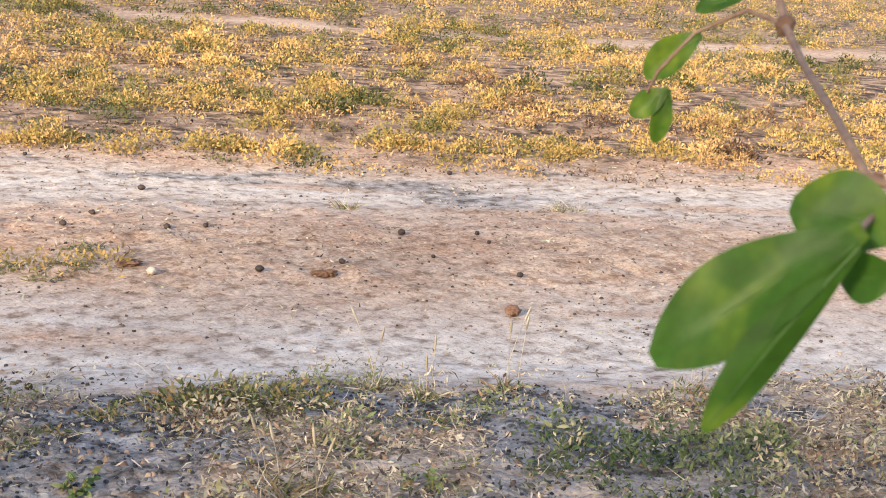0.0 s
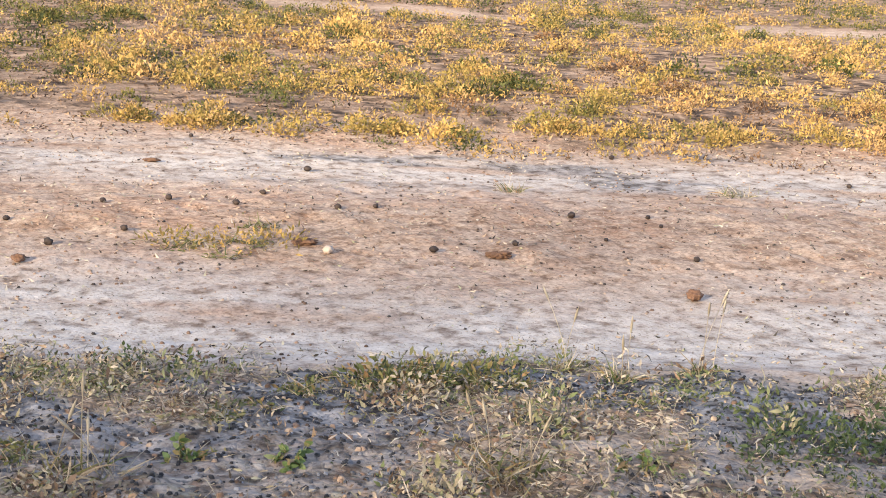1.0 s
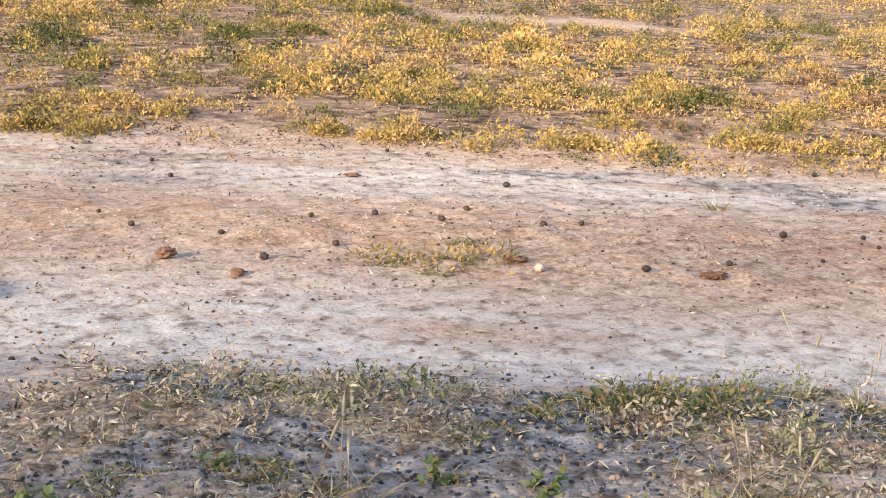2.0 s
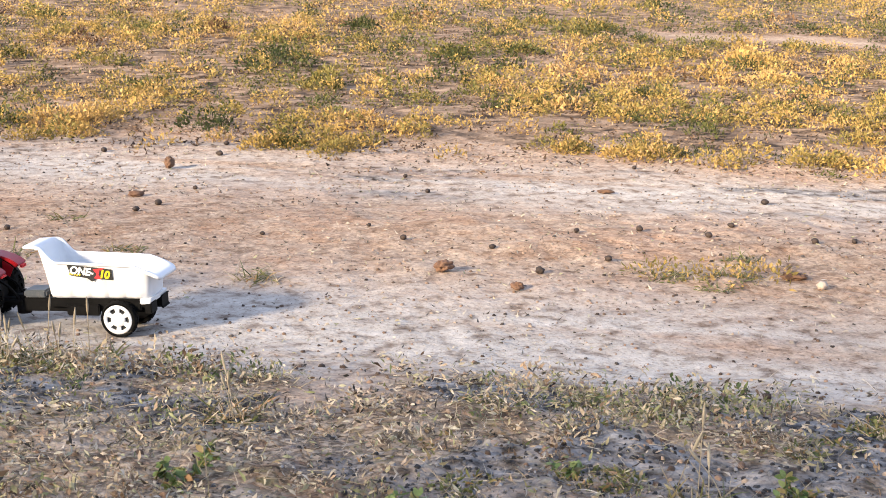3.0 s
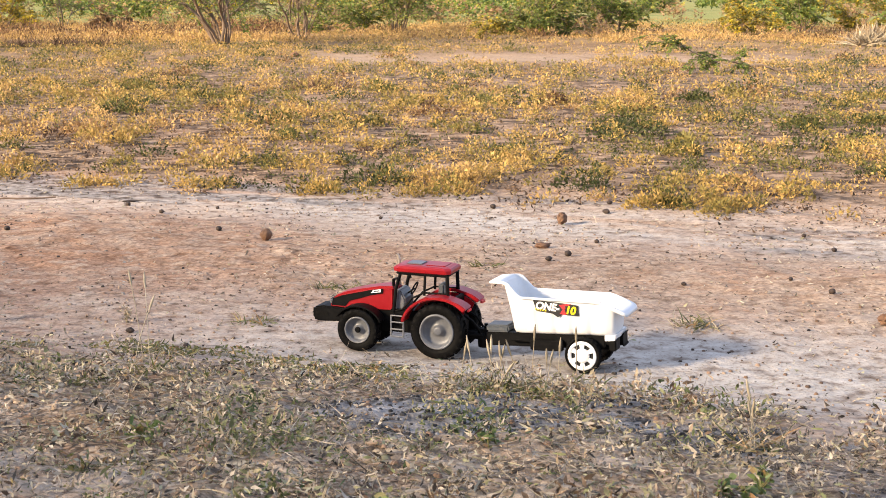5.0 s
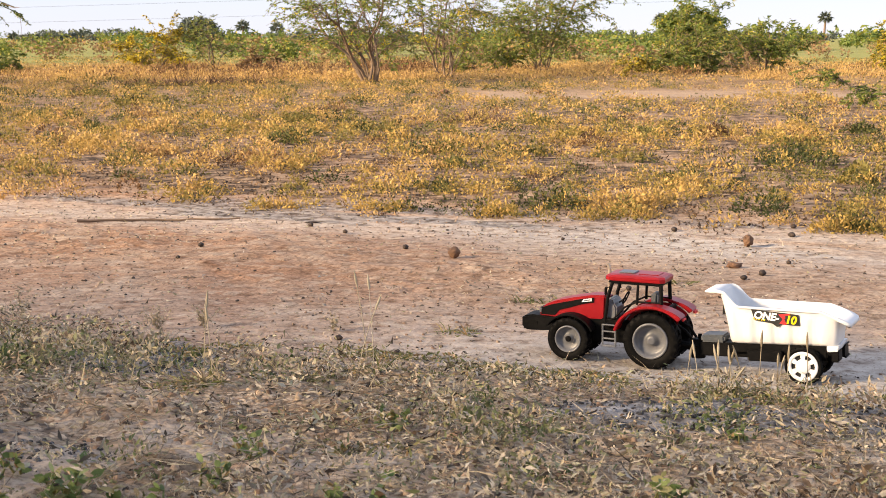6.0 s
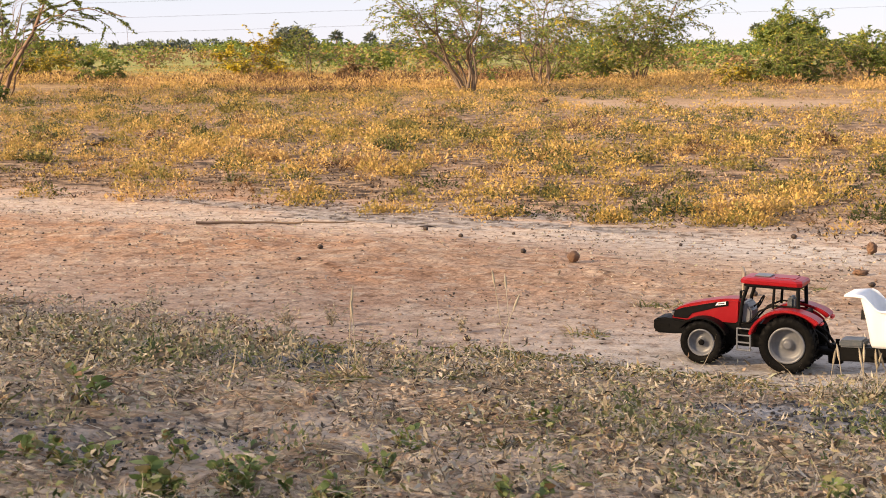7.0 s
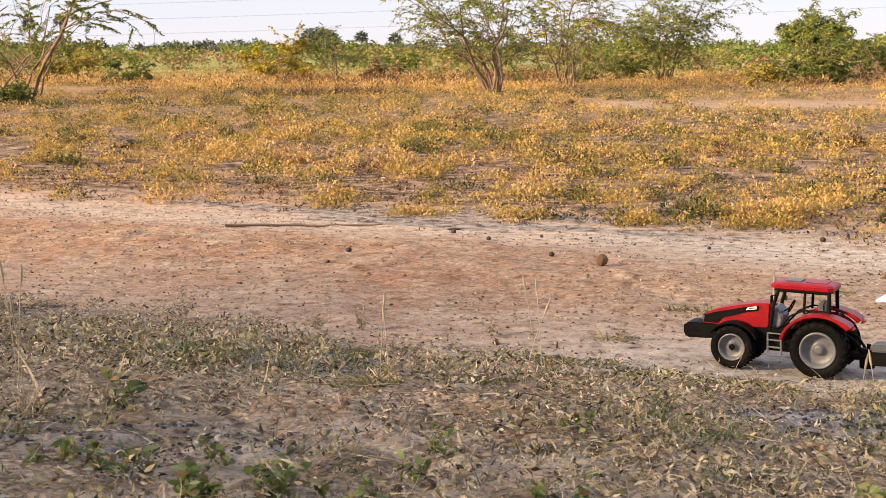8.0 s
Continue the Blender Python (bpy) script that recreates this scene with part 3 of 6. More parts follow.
def bank_clumps(name, n, leaves, radius, size, gate, seed, label):
    rng = np.random.default_rng(seed)
    x, y = scatter(rng, n, -1.75, -0.05, -3.0, 3.2)
    cover = 0.5 + 0.7 * (fbm(x * 2.4, y * 2.4, seed) - 0.5) + 0.8 * (fbm(x * 9, y * 9, seed + 1, 2) - 0.5)
    keep = (cover > gate) & (on_bank(x, y) > 0.02)
    x, y, cover = x[keep], y[keep], cover[keep]
    scale = rng.uniform(0.4, 1.2, len(x)) * (0.5 + 0.8 * smooth(gate, 0.75, cover))
    v, q, who = herb_clumps(rng, x, y, scale, leaves, radius, size, 2, 0.50, 1.7, 1.5)
    hue = np.clip(0.46 + 1.5 * (fbm(x * 3.1, y * 3.1, seed + 7) - 0.5) + rng.normal(0, 0.24, len(x)), 0, 1)
    tagged(part(name, hued(np_mesh(name, v, q), hue[who]), DRY_HERB), label, "plant litter", "", "stuff")


bank_clumps("dry_herb", 13500, 30, 0.022, 0.0070, 0.45, 107, "matted clumps of withered brown and olive herbs on the bank")
dry_litter("straw", 5200, -1.75, -0.05, 0.030, STRAW, 102, "pale dry stems lying across the bank", -0.05, 0.3, 0.032, 0.012, 0.3)
dry_litter("dry_tangle", 60000, -1.75, -0.05, 0.020, TANGLE, 106, "fine tangle of dead curling stems over the bank", -0.1, 0.5, 0.05, 0.010, 0.28, 1.8, 0.016)
dry_litter("bank_herb", 40000, -1.75, -0.05, 0.008, WEED, 103, "small dull green leaves scattered in the litter", 0.0, 0.9, 0.3, 0.004, 0.52)
# dead leaves, their darkest tones standing in for shade between herb clumps
SHADE_LITTER = leaf_material("shaded_dead_leaf", [(0.0, (0.02, 0.014, 0.01)), (0.5, (0.09, 0.055, 0.035)), (0.8, (0.24, 0.15, 0.085)), (1.0, (0.42, 0.31, 0.2))], None, 1, 0.05, 0.8)
dry_litter("field_litter", 170000, 1.25, 6.0, 0.0110, SHADE_LITTER, 104, "brown dead leaves, some shade-dark, between the herbs at the field's edge", -0.05, 0.6, gate=0.45)
dry_litter("track_litter", 36000, -0.15, 1.6, 0.0075, LITTER, 105, "short bits of dead leaf and straw on the track", -0.05, 0.25, 0.25, gate=0.42)


def gravel(name, n, d0, d1, size, material, seed, label, gate=0.4, burnt=False):
    """Many small uneven grains, each a squashed faceted lump, in one mesh."""
    rng = np.random.default_rng(seed)
    x, y = scatter(rng, n, d0, d1, -3.2, 5.0)
    keep = fbm(x * 3, y * 3, seed) + 0.3 * (fbm(x * 11, y * 11, seed + 1) - 0.5) > gate
    if burnt:
        keep = (ashy(x, y) > 0.62) & (on_bank(x, y) > -0.02)
    x, y = x[keep], y[keep]
    m = len(x)
    lump = np.array([(sx, sy, sz) for sz in (-1, 1) for sx, sy in ((-1, -1), (1, -1), (1, 1), (-1, 1))], float) * (1, 1, 0.6)
    lump[4:, :2] *= 0.6
    s = size * rng.uniform(0.25, 1.0, m) ** 1.6
    turn = rng.uniform(0, 6.28, m)
    p = lump[None] * (1 + rng.uniform(-0.35, 0.35, (m, 8, 3))) * s[:, None, None]
    c, sn = np.cos(turn)[:, None], np.sin(turn)[:, None]
    p = np.stack([p[..., 0] * c - p[..., 1] * sn, p[..., 0] * sn + p[..., 1] * c, p[..., 2]], -1)
    p += np.stack([x, y, height(x, y) + s * 0.25], 1)[:, None]
    faces = np.array([[4, 5, 6, 7], [0, 1, 5, 4], [1, 2, 6, 5], [2, 3, 7, 6], [3, 0, 4, 7]])
    q = (faces[None] + 8 * np.arange(m)[:, None, None]).reshape(-1, 4)
    tagged(part(name, np_mesh(name, p.reshape(-1, 3), q), material), label, "gravel", "", "stuff")


def grain_material(name, stops):
    m, nt, bsdf = nodes_of(name)
    c = ramp(nt, nt.nodes.new("ShaderNodeNewGeometry").outputs["Random Per Island"], stops)
    nt.links.new(mixed(nt, 1.0, c, ramp(nt, noise_fac(nt, 300, 3), [(0.3, (0.7, 0.7, 0.7)), (0.7, (1.1, 1.1, 1.1))]), "MULTIPLY"), bsdf.inputs["Base Color"])
    bsdf.inputs["Roughness"].default_value = 0.9
    return m


GRAIN = grain_material("grit", [(0.0, (0.03, 0.022, 0.017)), (0.25, (0.12, 0.075, 0.05)), (0.6, (0.30, 0.19, 0.125)), (1.0, (0.46, 0.35, 0.25))])
CRUMB = grain_material("earth_crumb", [(0.0, (0.02, 0.018, 0.017)), (0.4, (0.075, 0.06, 0.05)), (0.7, (0.22, 0.18, 0.145)), (1.0, (0.48, 0.42, 0.35))])
gravel("gravel", 20000, -0.2, 2.0, 0.0031, GRAIN, 111, "sandy grit and small clods strewn on the track", 0.42)
gravel("gravel", 14000, -1.7, -0.1, 0.0040, GRAIN, 112, "crumbs of earth and grit strewn on the bank", 0.36)

ASH = grain_material("ash_crumb", [(0.0, (0.012, 0.012, 0.013)), (0.5, (0.035, 0.034, 0.036)), (0.8, (0.11, 0.11, 0.115)), (1.0, (0.30, 0.30, 0.31))])
gravel("ash", 90000, -1.3, -0.15, 0.0028, ASH, 113, "black and grey flakes of ash in patches on the bank", 0.0, True)
gravel("gravel", 1500, -0.2, 1.7, 0.0036, CRUMB, 114, "dark crumbs of earth scattered on the ruts", 0.40)


# ---- droppings, clods and stones ----
DUNG = plain_material("dried_dung", (0.022, 0.015, 0.012), (0.06, 0.04, 0.03), 0.75, 60, 0.001)
BROWN_DUNG = plain_material("brown_dung", (0.085, 0.045, 0.028), (0.19, 0.105, 0.06), 0.85, 50, 0.0015)
CLAY_CLOD = plain_material("clay_clod", (0.12, 0.062, 0.038), (0.22, 0.125, 0.075), 0.92, 50, 0.002)
PALE_STONE = plain_material("pale_stone", (0.40, 0.32, 0.25), (0.52, 0.43, 0.35), 0.7, 60, 0.001)


def lump_mesh(name, size, stretch, rough, seed, lobes=0):
    """An uneven rounded lump, with lobes of its own where several stick together."""
    bm = bmesh.new()
    rng = random.Random(seed)
    spots = [(0, 0, 0, 1.0)] + [(rng.uniform(-0.9, 0.9), rng.uniform(-0.6, 0.6), rng.uniform(-0.1, 0.35), rng.uniform(0.55, 0.8)) for _ in range(lobes)]
    for ox, oy, oz, s in spots:
        got = bmesh.ops.create_icosphere(bm, subdivisions=4 if size > 0.01 else 3, radius=1.0)["verts"]
        for v in got:
            n = noise.noise(v.co * 1.6 + Vector((seed * 3.1 + ox * 7, oy * 5, 2))) * rough + noise.noise(v.co * 4 + Vector((seed, ox * 9, 1))) * rough * 0.7 + noise.noise(v.co * 11 + Vector((seed, ox * 9, 1))) * rough * 0.25
            c = v.co * s * (1 + n)
            v.co = Vector(((c.x + ox) * stretch[0], (c.y + oy) * stretch[1], (c.z + oz) * stretch[2])) * size
    for f in bm.faces:
        f.smooth = True
    me = bpy.data.meshes.new(name)
    bm.to_mesh(me)
    bm.free()
    return me


def lay(name, me, material, x, y, turn, scale, sink, label, category, group=""):
    ob = part(name, me, material)
    low = min(v.co.z for v in me.vertices) * scale
    ob.matrix_basis = pose(x, y, h1(x, y) - low * (1 - sink), 0, 0, turn) @ Matrix.Scale(scale, 4)
    return tagged(ob, label, category, group)


PELLETS = [lump_mesh("animal_dropping", 0.0075, (1.0, 0.85, 0.8), 0.22, k, (0, 1, 0, 2)[k]) for k in range(4)]
SPOTS = [
    (2.50, 2.44), (2.74, 2.27), (3.09, 1.84), (1.96, 2.36), (1.88, 2.79), (1.89, 1.96), (1.82, 1.98), (1.66, 2.08),
    (2.21, 1.77), (2.36, 1.72), (1.98, 1.64), (1.83, 1.67), (2.24, 1.46), (2.68, 1.36), (1.255, 1.265), (1.75, 2.15),
    (2.33, 1.65), (2.17, 1.62), (1.26, 1.94), (1.24, 2.10), (1.44, 2.18), (1.56, 2.16), (1.40, 1.97), (0.97, 3.18),
]
SPOTS += [
    (1.32, 2.82), (1.31, 2.64), (1.43, 2.98), (1.01, 3.30), (0.74, 2.61), (0.84, 2.77), (1.11, 2.20), (0.88, 2.31),
    (1.08, 2.31), (0.71, 3.28), (0.42, 3.15), (0.69, 2.56), (0.05, 2.98), (-0.09, 3.28), (0.04, 3.36), (-0.07, 2.10),
    (0.45, 2.46), (-0.18, 3.43), (-0.40, 3.01), (-0.43, 2.87), (0.02, 1.98),
]
small = {(2.33, 1.65), (2.17, 1.62), (0.42, 3.15), (0.04, 3.36), (0.88, 2.31), (1.08, 2.31), (-0.43, 2.87), (1.43, 2.98)}
for k, (x, y) in enumerate(SPOTS):
    s = 0.58 if (x, y) in small else (0.8, 0.95, 0.85, 1.05, 0.75)[k % 5]
    lay("animal_dropping", PELLETS[k % 4], DUNG, x, y, 47 * k, s, 0.15, "small round black dried dropping on the dirt track", "dropping", "droppings on the track")
lay("dung_ball", lump_mesh("dung_ball", 0.0135, (1, 0.95, 0.95), 0.14, 11), BROWN_DUNG, 0.15, 2.845, 20, 0.95, 0.06, "round reddish-brown ball of dried dung on bare earth", "dropping")
lay("dung_ball", lump_mesh("dung_ball", 0.0125, (1, 0.9, 1.0), 0.3, 12, 1), BROWN_DUNG, 0.83, 3.05, 70, 1, 0.08, "knobbly brown ball of dried dung on bare earth", "dropping")
lay("dung_pat", lump_mesh("dung_pat", 0.012, (1.4, 0.8, 0.45), 0.7, 13, 3), BROWN_DUNG, 1.65, 1.79, -20, 1, 0.15, "flat crumbling brown dung pat beside sparse weeds", "dropping")
lay("dung_pat", lump_mesh("dung_pat", 0.0115, (1.5, 0.7, 0.45), 0.7, 14, 3), BROWN_DUNG, 1.92, 1.60, -30, 1, 0.15, "flat crumbling brown dung pat on the track", "dropping")
lay("pale_stone", lump_mesh("pale_stone", 0.0095, (1, 0.8, 0.75), 0.35, 15), PALE_STONE, 1.66, 1.73, 0, 1, 0.15, "whitish pebble lying on the track", "stone")
lay("clay_clod", lump_mesh("clay_clod", 0.012, (1.1, 0.9, 0.75), 0.4, 16, 1), CLAY_CLOD, 2.07, 1.29, 30, 1, 0.15, "reddish-brown clod of dry clay on the rut", "clod")
lay("clay_clod", lump_mesh("clay_clod", 0.0125, (1.3, 0.9, 0.65), 0.5, 17, 1), CLAY_CLOD, 1.11, 1.99, 0, 1, 0.15, "large reddish clod of dry clay between the ruts", "clod")
lay("clay_clod", lump_mesh("clay_clod", 0.0095, (1.1, 0.9, 0.7), 0.6, 18), CLAY_CLOD, 1.19, 1.87, 60, 1, 0.15, "dull brown clod of dry clay between the ruts", "clod")
lay("clay_clod", lump_mesh("clay_clod", 0.009, (1.6, 0.9, 0.6), 0.7, 19, 3), CLAY_CLOD, 0.71, 2.71, 0, 1, 0.2, "low crumbled reddish clod on the far rut", "clod")
lay("clay_clod", lump_mesh("clay_clod", 0.035, (1.4, 0.9, 0.6), 0.8, 20, 3), plain_material("dark_clod", (0.06, 0.045, 0.035), (0.13, 0.1, 0.08), 0.95, 20, 0.004), -1.81, 6.34, 0, 1, 0.2, "dark earth clod among the field herbs", "clod")
lay("bark_flake", lump_mesh("bark_flake", 0.012, (1.4, 0.6, 0.2), 0.4, 21), DUNG, -0.18, 3.49, 10, 1, 0.1, "flat dark flake of bark on bare earth", "bark")
lay("bark_flake", lump_mesh("bark_flake", 0.011, (1.5, 0.5, 0.25), 0.4, 22), DUNG, 0.932, 1.405, -10, 1, 0.1, "flat dark flake of bark at the bank's foot", "bark")
lay("bark_flake", lump_mesh("bark_flake", 0.013, (1.4, 0.6, 0.3), 0.4, 23), BROWN_DUNG, 1.68, 2.54, -10, 1, 0.1, "flat brown flake of bark on the far rut", "bark")


def fallen_stick(x0, y0, x1, y1, r, label="thin crooked dry stick lying along the field's edge"):
    rng = np.random.default_rng(5)
    t = np.linspace(0, 1, 14)
    x, y = x0 + (x1 - x0) * t, y0 + (y1 - y0) * t + 0.012 * np.sin(5 * t)
    pts = np.stack([x, y, height(x, y) + r * 0.9 + 0.004 * rng.uniform(0, 1, 14)], 1)
    v, q = tube_np(pts, r * (1.1 - 0.6 * t) * rng.uniform(0.85, 1.15, 14), 7)
    tagged(part("fallen_stick", np_mesh("fallen_stick", v, q), BARK), label, "stick")


fallen_stick(-0.77, 3.47, -0.37, 3.57, 0.0037)
fallen_stick(-0.95, 2.20, -0.80, 2.27, 0.0050, "short dark piece of stick at the bank's edge")


# ---- single plants ----
def plant(name, x, y, leaves, stems, label, category, group="", leaf_mat=None, stem_mat=None):
    """A plant at its foot, from leaf and stem ribbons in its own space."""
    root = new(name)
    root.location = (x, y, h1(x, y) - 0.002)
    if stems:
        part("stem", np_mesh("stem", *joined(stems)), stem_mat or STRAW, root)
    if leaves:
        part("foliage", np_mesh("foliage", *joined(leaves)), leaf_mat or WEED, root)
    return tagged(root, label, category, group)


def tuft(seed, n, radius, length, width, low=0.15, high=0.95, leafy=False, bend=0.5, droop=0.25, segs=4):
    rng = np.random.default_rng(seed)
    r, t = np.sqrt(rng.uniform(0, 1, n)) * radius, rng.uniform(0, 6.28, n)
    base = np.stack([r * np.cos(t), r * np.sin(t) * 0.7, np.zeros(n)], 1)
    return ribbons(rng, base, sphere_ways(rng, n, low, high), length * rng.uniform(0.45, 1.1, n), width * rng.uniform(0.7, 1.2, n), segs, bend, droop, leafy)


def weed(x, y, seed, size=1.0, label="low dull green weed with narrow leaves on bare earth"):
    plant("weed", x, y, [tuft(seed, int(120 * size), 0.045 * size, 0.0125, 0.0026, 0.0, 0.7, True, segs=2), tuft(seed + 2, int(34 * size), 0.035 * size, 0.034, 0.0024, 0.25, 0.9, False, 0.5, 0.3)], [tuft(seed + 1, 22, 0.045 * size, 0.03, 0.0014, 0.0, 0.6)], label, "weed", "weeds on the track")


def straw_tuft(x, y, seed, size=1.0, label="dry straw-coloured grass tuft on the track"):
    plant("grass_tuft", x, y, [tuft(seed, int(40 * size), 0.03 * size, 0.05 * size, 0.0022, 0.2, 0.95, False, 0.5, 0.3)], [tuft(seed + 1, int(50 * size), 0.045 * size, 0.06 * size, 0.0016, 0.1, 0.9, False, 0.6, 0.35)], label, "grass", "grass tufts")


def bank_clump(x, y, seed, size=1.0, label="clump of half-dry green leaves on the bank's edge"):
    plant("herb_clump", x, y, [tuft(seed, int(300 * size), 0.06 * size, 0.012, 0.0034, 0.1, 0.95, True, segs=2)], [tuft(seed + 1, int(60 * size), 0.07 * size, 0.035, 0.0014, 0.0, 0.6)], label, "herb", "herb clumps on the bank")


def seed_grass(x, y, seed, stalks, tall, size=1.0, label="dry grass tuft with tall pale seed heads"):
    """Stalks that carry a thin seed head each, over a tuft of blades."""
    rng = np.random.default_rng(seed)
    stems, heads = [], []
    for k in range(stalks):
        a, r = rng.uniform(0, 6.28), 0.035 * size * rng.uniform(0, 1)
        lean = rng.normal(0, 0.16, 2)
        h = tall * rng.uniform(0.55, 1.05)
        t = np.linspace(0, 1, 6)
        pts = np.stack([r * math.cos(a) + lean[0] * h * t ** 1.6, r * math.sin(a) + lean[1] * h * t ** 1.6, h * t], 1)
        stems.append(tube_np(pts, 0.0005 * np.ones(6), 4))
        tip, way = pts[-1], pts[-1] - pts[-2]
        hp = np.array([tip - way * 0.25 + way / np.linalg.norm(way) * s for s in np.linspace(0, 0.022, 5)])
        heads.append(tube_np(hp, np.array([0.0006, 0.0015, 0.0017, 0.0013, 0.0004]), 5))
    stems.append(tuft(seed + 1, int(70 * size), 0.05 * size, 0.05, 0.002, 0.1, 0.9))
    root = plant("seed_grass", x, y, [tuft(seed + 2, int(60 * size), 0.05 * size, 0.045, 0.003, 0.2, 0.95)], stems, label, "grass", "grass tufts")
    part("seed_head", np_mesh("seed_head", *joined(heads)), STRAW, root)


for k, (x, y) in enumerate([(2.27, 2.04), (2.72, 1.84), (2.43, 2.77), (0.81, 2.03)]):
    straw_tuft(x, y, 200 + 5 * k, (0.8, 1.1, 0.6, 1.0)[k])
def border_herb(x, y, seed, size, label="golden-olive herb clump at the field's edge", leaves=120, mat=None):
    """A low dome of short stiff leaves round some dead stems."""
    rng = np.random.default_rng(seed)
    m = int(5 * size + 2)
    ox, oy = rng.normal(0, 0.045 * size, m), rng.normal(0, 0.02 * size, m)
    v, q, who = herb_clumps(rng, x + ox, y + oy, rng.uniform(0.8, 1.3, m), leaves, 0.038, 0.0105, 2, 0.4, 1.0)
    foot = np.array([x, y, h1(x, y) - 0.002])
    root = new("herb_clump")
    root.location = tuple(foot)
    part("foliage", hued(np_mesh("foliage", v - foot, q), rng.uniform(0.25, 0.65, m)[who]), mat or FIELD, root)
    part("stem", np_mesh("stem", *tuft(seed + 1, 30, 0.06 * size, 0.045, 0.0016, 0.0, 0.7)), STRAW, root)
    tagged(root, label, "herb", "herb clumps at the field's edge")


for k, (x, y, s) in enumerate([(1.28, 3.22, 1.6), (1.16, 3.26, 1.2), (1.94, 2.92, 1.3), (1.80, 3.05, 1.1), (1.43, 3.63, 1.2), (2.35, 2.72, 1.2), (0.60, 3.52, 1.2), (0.30, 3.60, 1.0), (0.02, 3.72, 1.1), (-0.30, 3.80, 1.0), (2.85, 2.60, 1.3), (3.25, 2.35, 1.2)]):
    border_herb(x, y, 460 + 3 * k, s)
for k, (x, y, s) in enumerate([(1.38, 1.07, 0.8), (1.46, 1.03, 0.6)]):
    border_herb(x, y, 560 + 3 * k, s, "half-dry olive herb clump on the bank's edge", 80, WEED)
for k, (x, y, s) in enumerate([(1.50, 1.85, 0.8), (1.58, 1.81, 0.6), (1.44, 1.90, 0.5)]):
    border_herb(x, y, 580 + 3 * k, s, "sparse golden weed between the two ruts", 26)
for k, (x, y, s) in enumerate([(0.29, 2.37, 1.1), (0.46, 2.29, 1.0), (0.63, 2.27, 0.9), (0.56, 2.52, 0.8), (0.12, 2.14, 0.9), (0.36, 2.34, 0.8), (0.24, 2.38, 0.6), (1.46, 1.86, 1.0), (1.55, 1.82, 1.2), (1.62, 1.90, 0.8), (1.50, 1.78, 0.9)]):
    weed(x, y, 300 + 5 * k, s)
for k, (x, y, s) in enumerate([(1.39, 1.06, 1.3), (1.46, 1.03, 1.2), (1.32, 1.10, 1.0), (0.05, 1.90, 1.2), (-0.06, 1.93, 1.2), (0.16, 1.86, 0.9), (0.26, 1.79, 0.9), (-0.02, 1.86, 1.0), (0.12, 1.78, 1.0), (0.26, 1.70, 1.1), (0.20, 1.74, 0.8), (-0.40, 1.76, 1.2), (-0.30, 1.83, 1.1), (-0.55, 1.95, 1.0), (0.42, 1.58, 0.9), (-0.22, 1.90, 0.9)]):
    bank_clump(x, y, 400 + 5 * k, s)
spread = np.random.default_rng(77)
for k in range(34):
    a, d = spread.uniform(-1.7, 2.0), -0.22 - 0.85 * spread.uniform(0, 1)
    x, y = along(a, d)
    bank_clump(x, y, 1400 + 5 * k, spread.uniform(0.35, 0.85), "small clump of half-withered olive herbs on the bank")
for k, (x, y, n, h, s) in enumerate([(0.46, 1.60, 8, 0.07, 1.7), (0.39, 1.63, 5, 0.055, 1.4), (1.65, 0.98, 2, 0.09, 0.5), (1.77, 0.97, 3, 0.10, 0.4), (2.0, 0.85, 2, 0.09, 0.4), (1.62, 1.06, 2, 0.09, 0.4), (-0.20, 1.52, 2, 0.12, 0.5), (-0.52, 1.25, 3, 0.14, 0.6), (-0.02, 1.70, 3, 0.12, 0.5), (0.95, 0.90, 4, 0.07, 0.8), (1.30, 0.75, 4, 0.07, 0.9), (0.62, 1.30, 3, 0.07, 0.7)]):
    seed_grass(x, y, 500 + 5 * k, n, h, s)


def leafy_sprig(x, y, seed, n, tall, leaf, label="soft green broad-leaved seedling on the littered bank"):
    """A few upright stems with oval leaves up their length."""
    rng = np.random.default_rng(seed)
    stems, leaves = [], []
    for k in range(n):
        lean = rng.normal(0, 0.45, 2)
        h = 0.6 * tall * rng.uniform(0.4, 1.05)
        t = np.linspace(0, 1, 6)
        foot = rng.normal(0, 0.012, 2)
        pts = np.stack([foot[0] + lean[0] * h * t, foot[1] + lean[1] * h * t, h * t], 1)
        stems.append(tube_np(pts, 0.0012 * (1.2 - t), 4))
        m = 10
        at = pts[rng.integers(1, 6, m)]
        leaves.append(ribbons(rng, at, sphere_ways(rng, m, 0.0, 0.9), leaf * rng.uniform(0.3, 0.65, m), leaf * 0.30, 4, 0.4, 0.2, True))
    root = plant("seedling", x, y, leaves, None, label, "seedling", "seedlings on the bank", GREEN_LEAF)
    for v, q in stems:
        part("stem", np_mesh("stem", v, q), WEED, root)


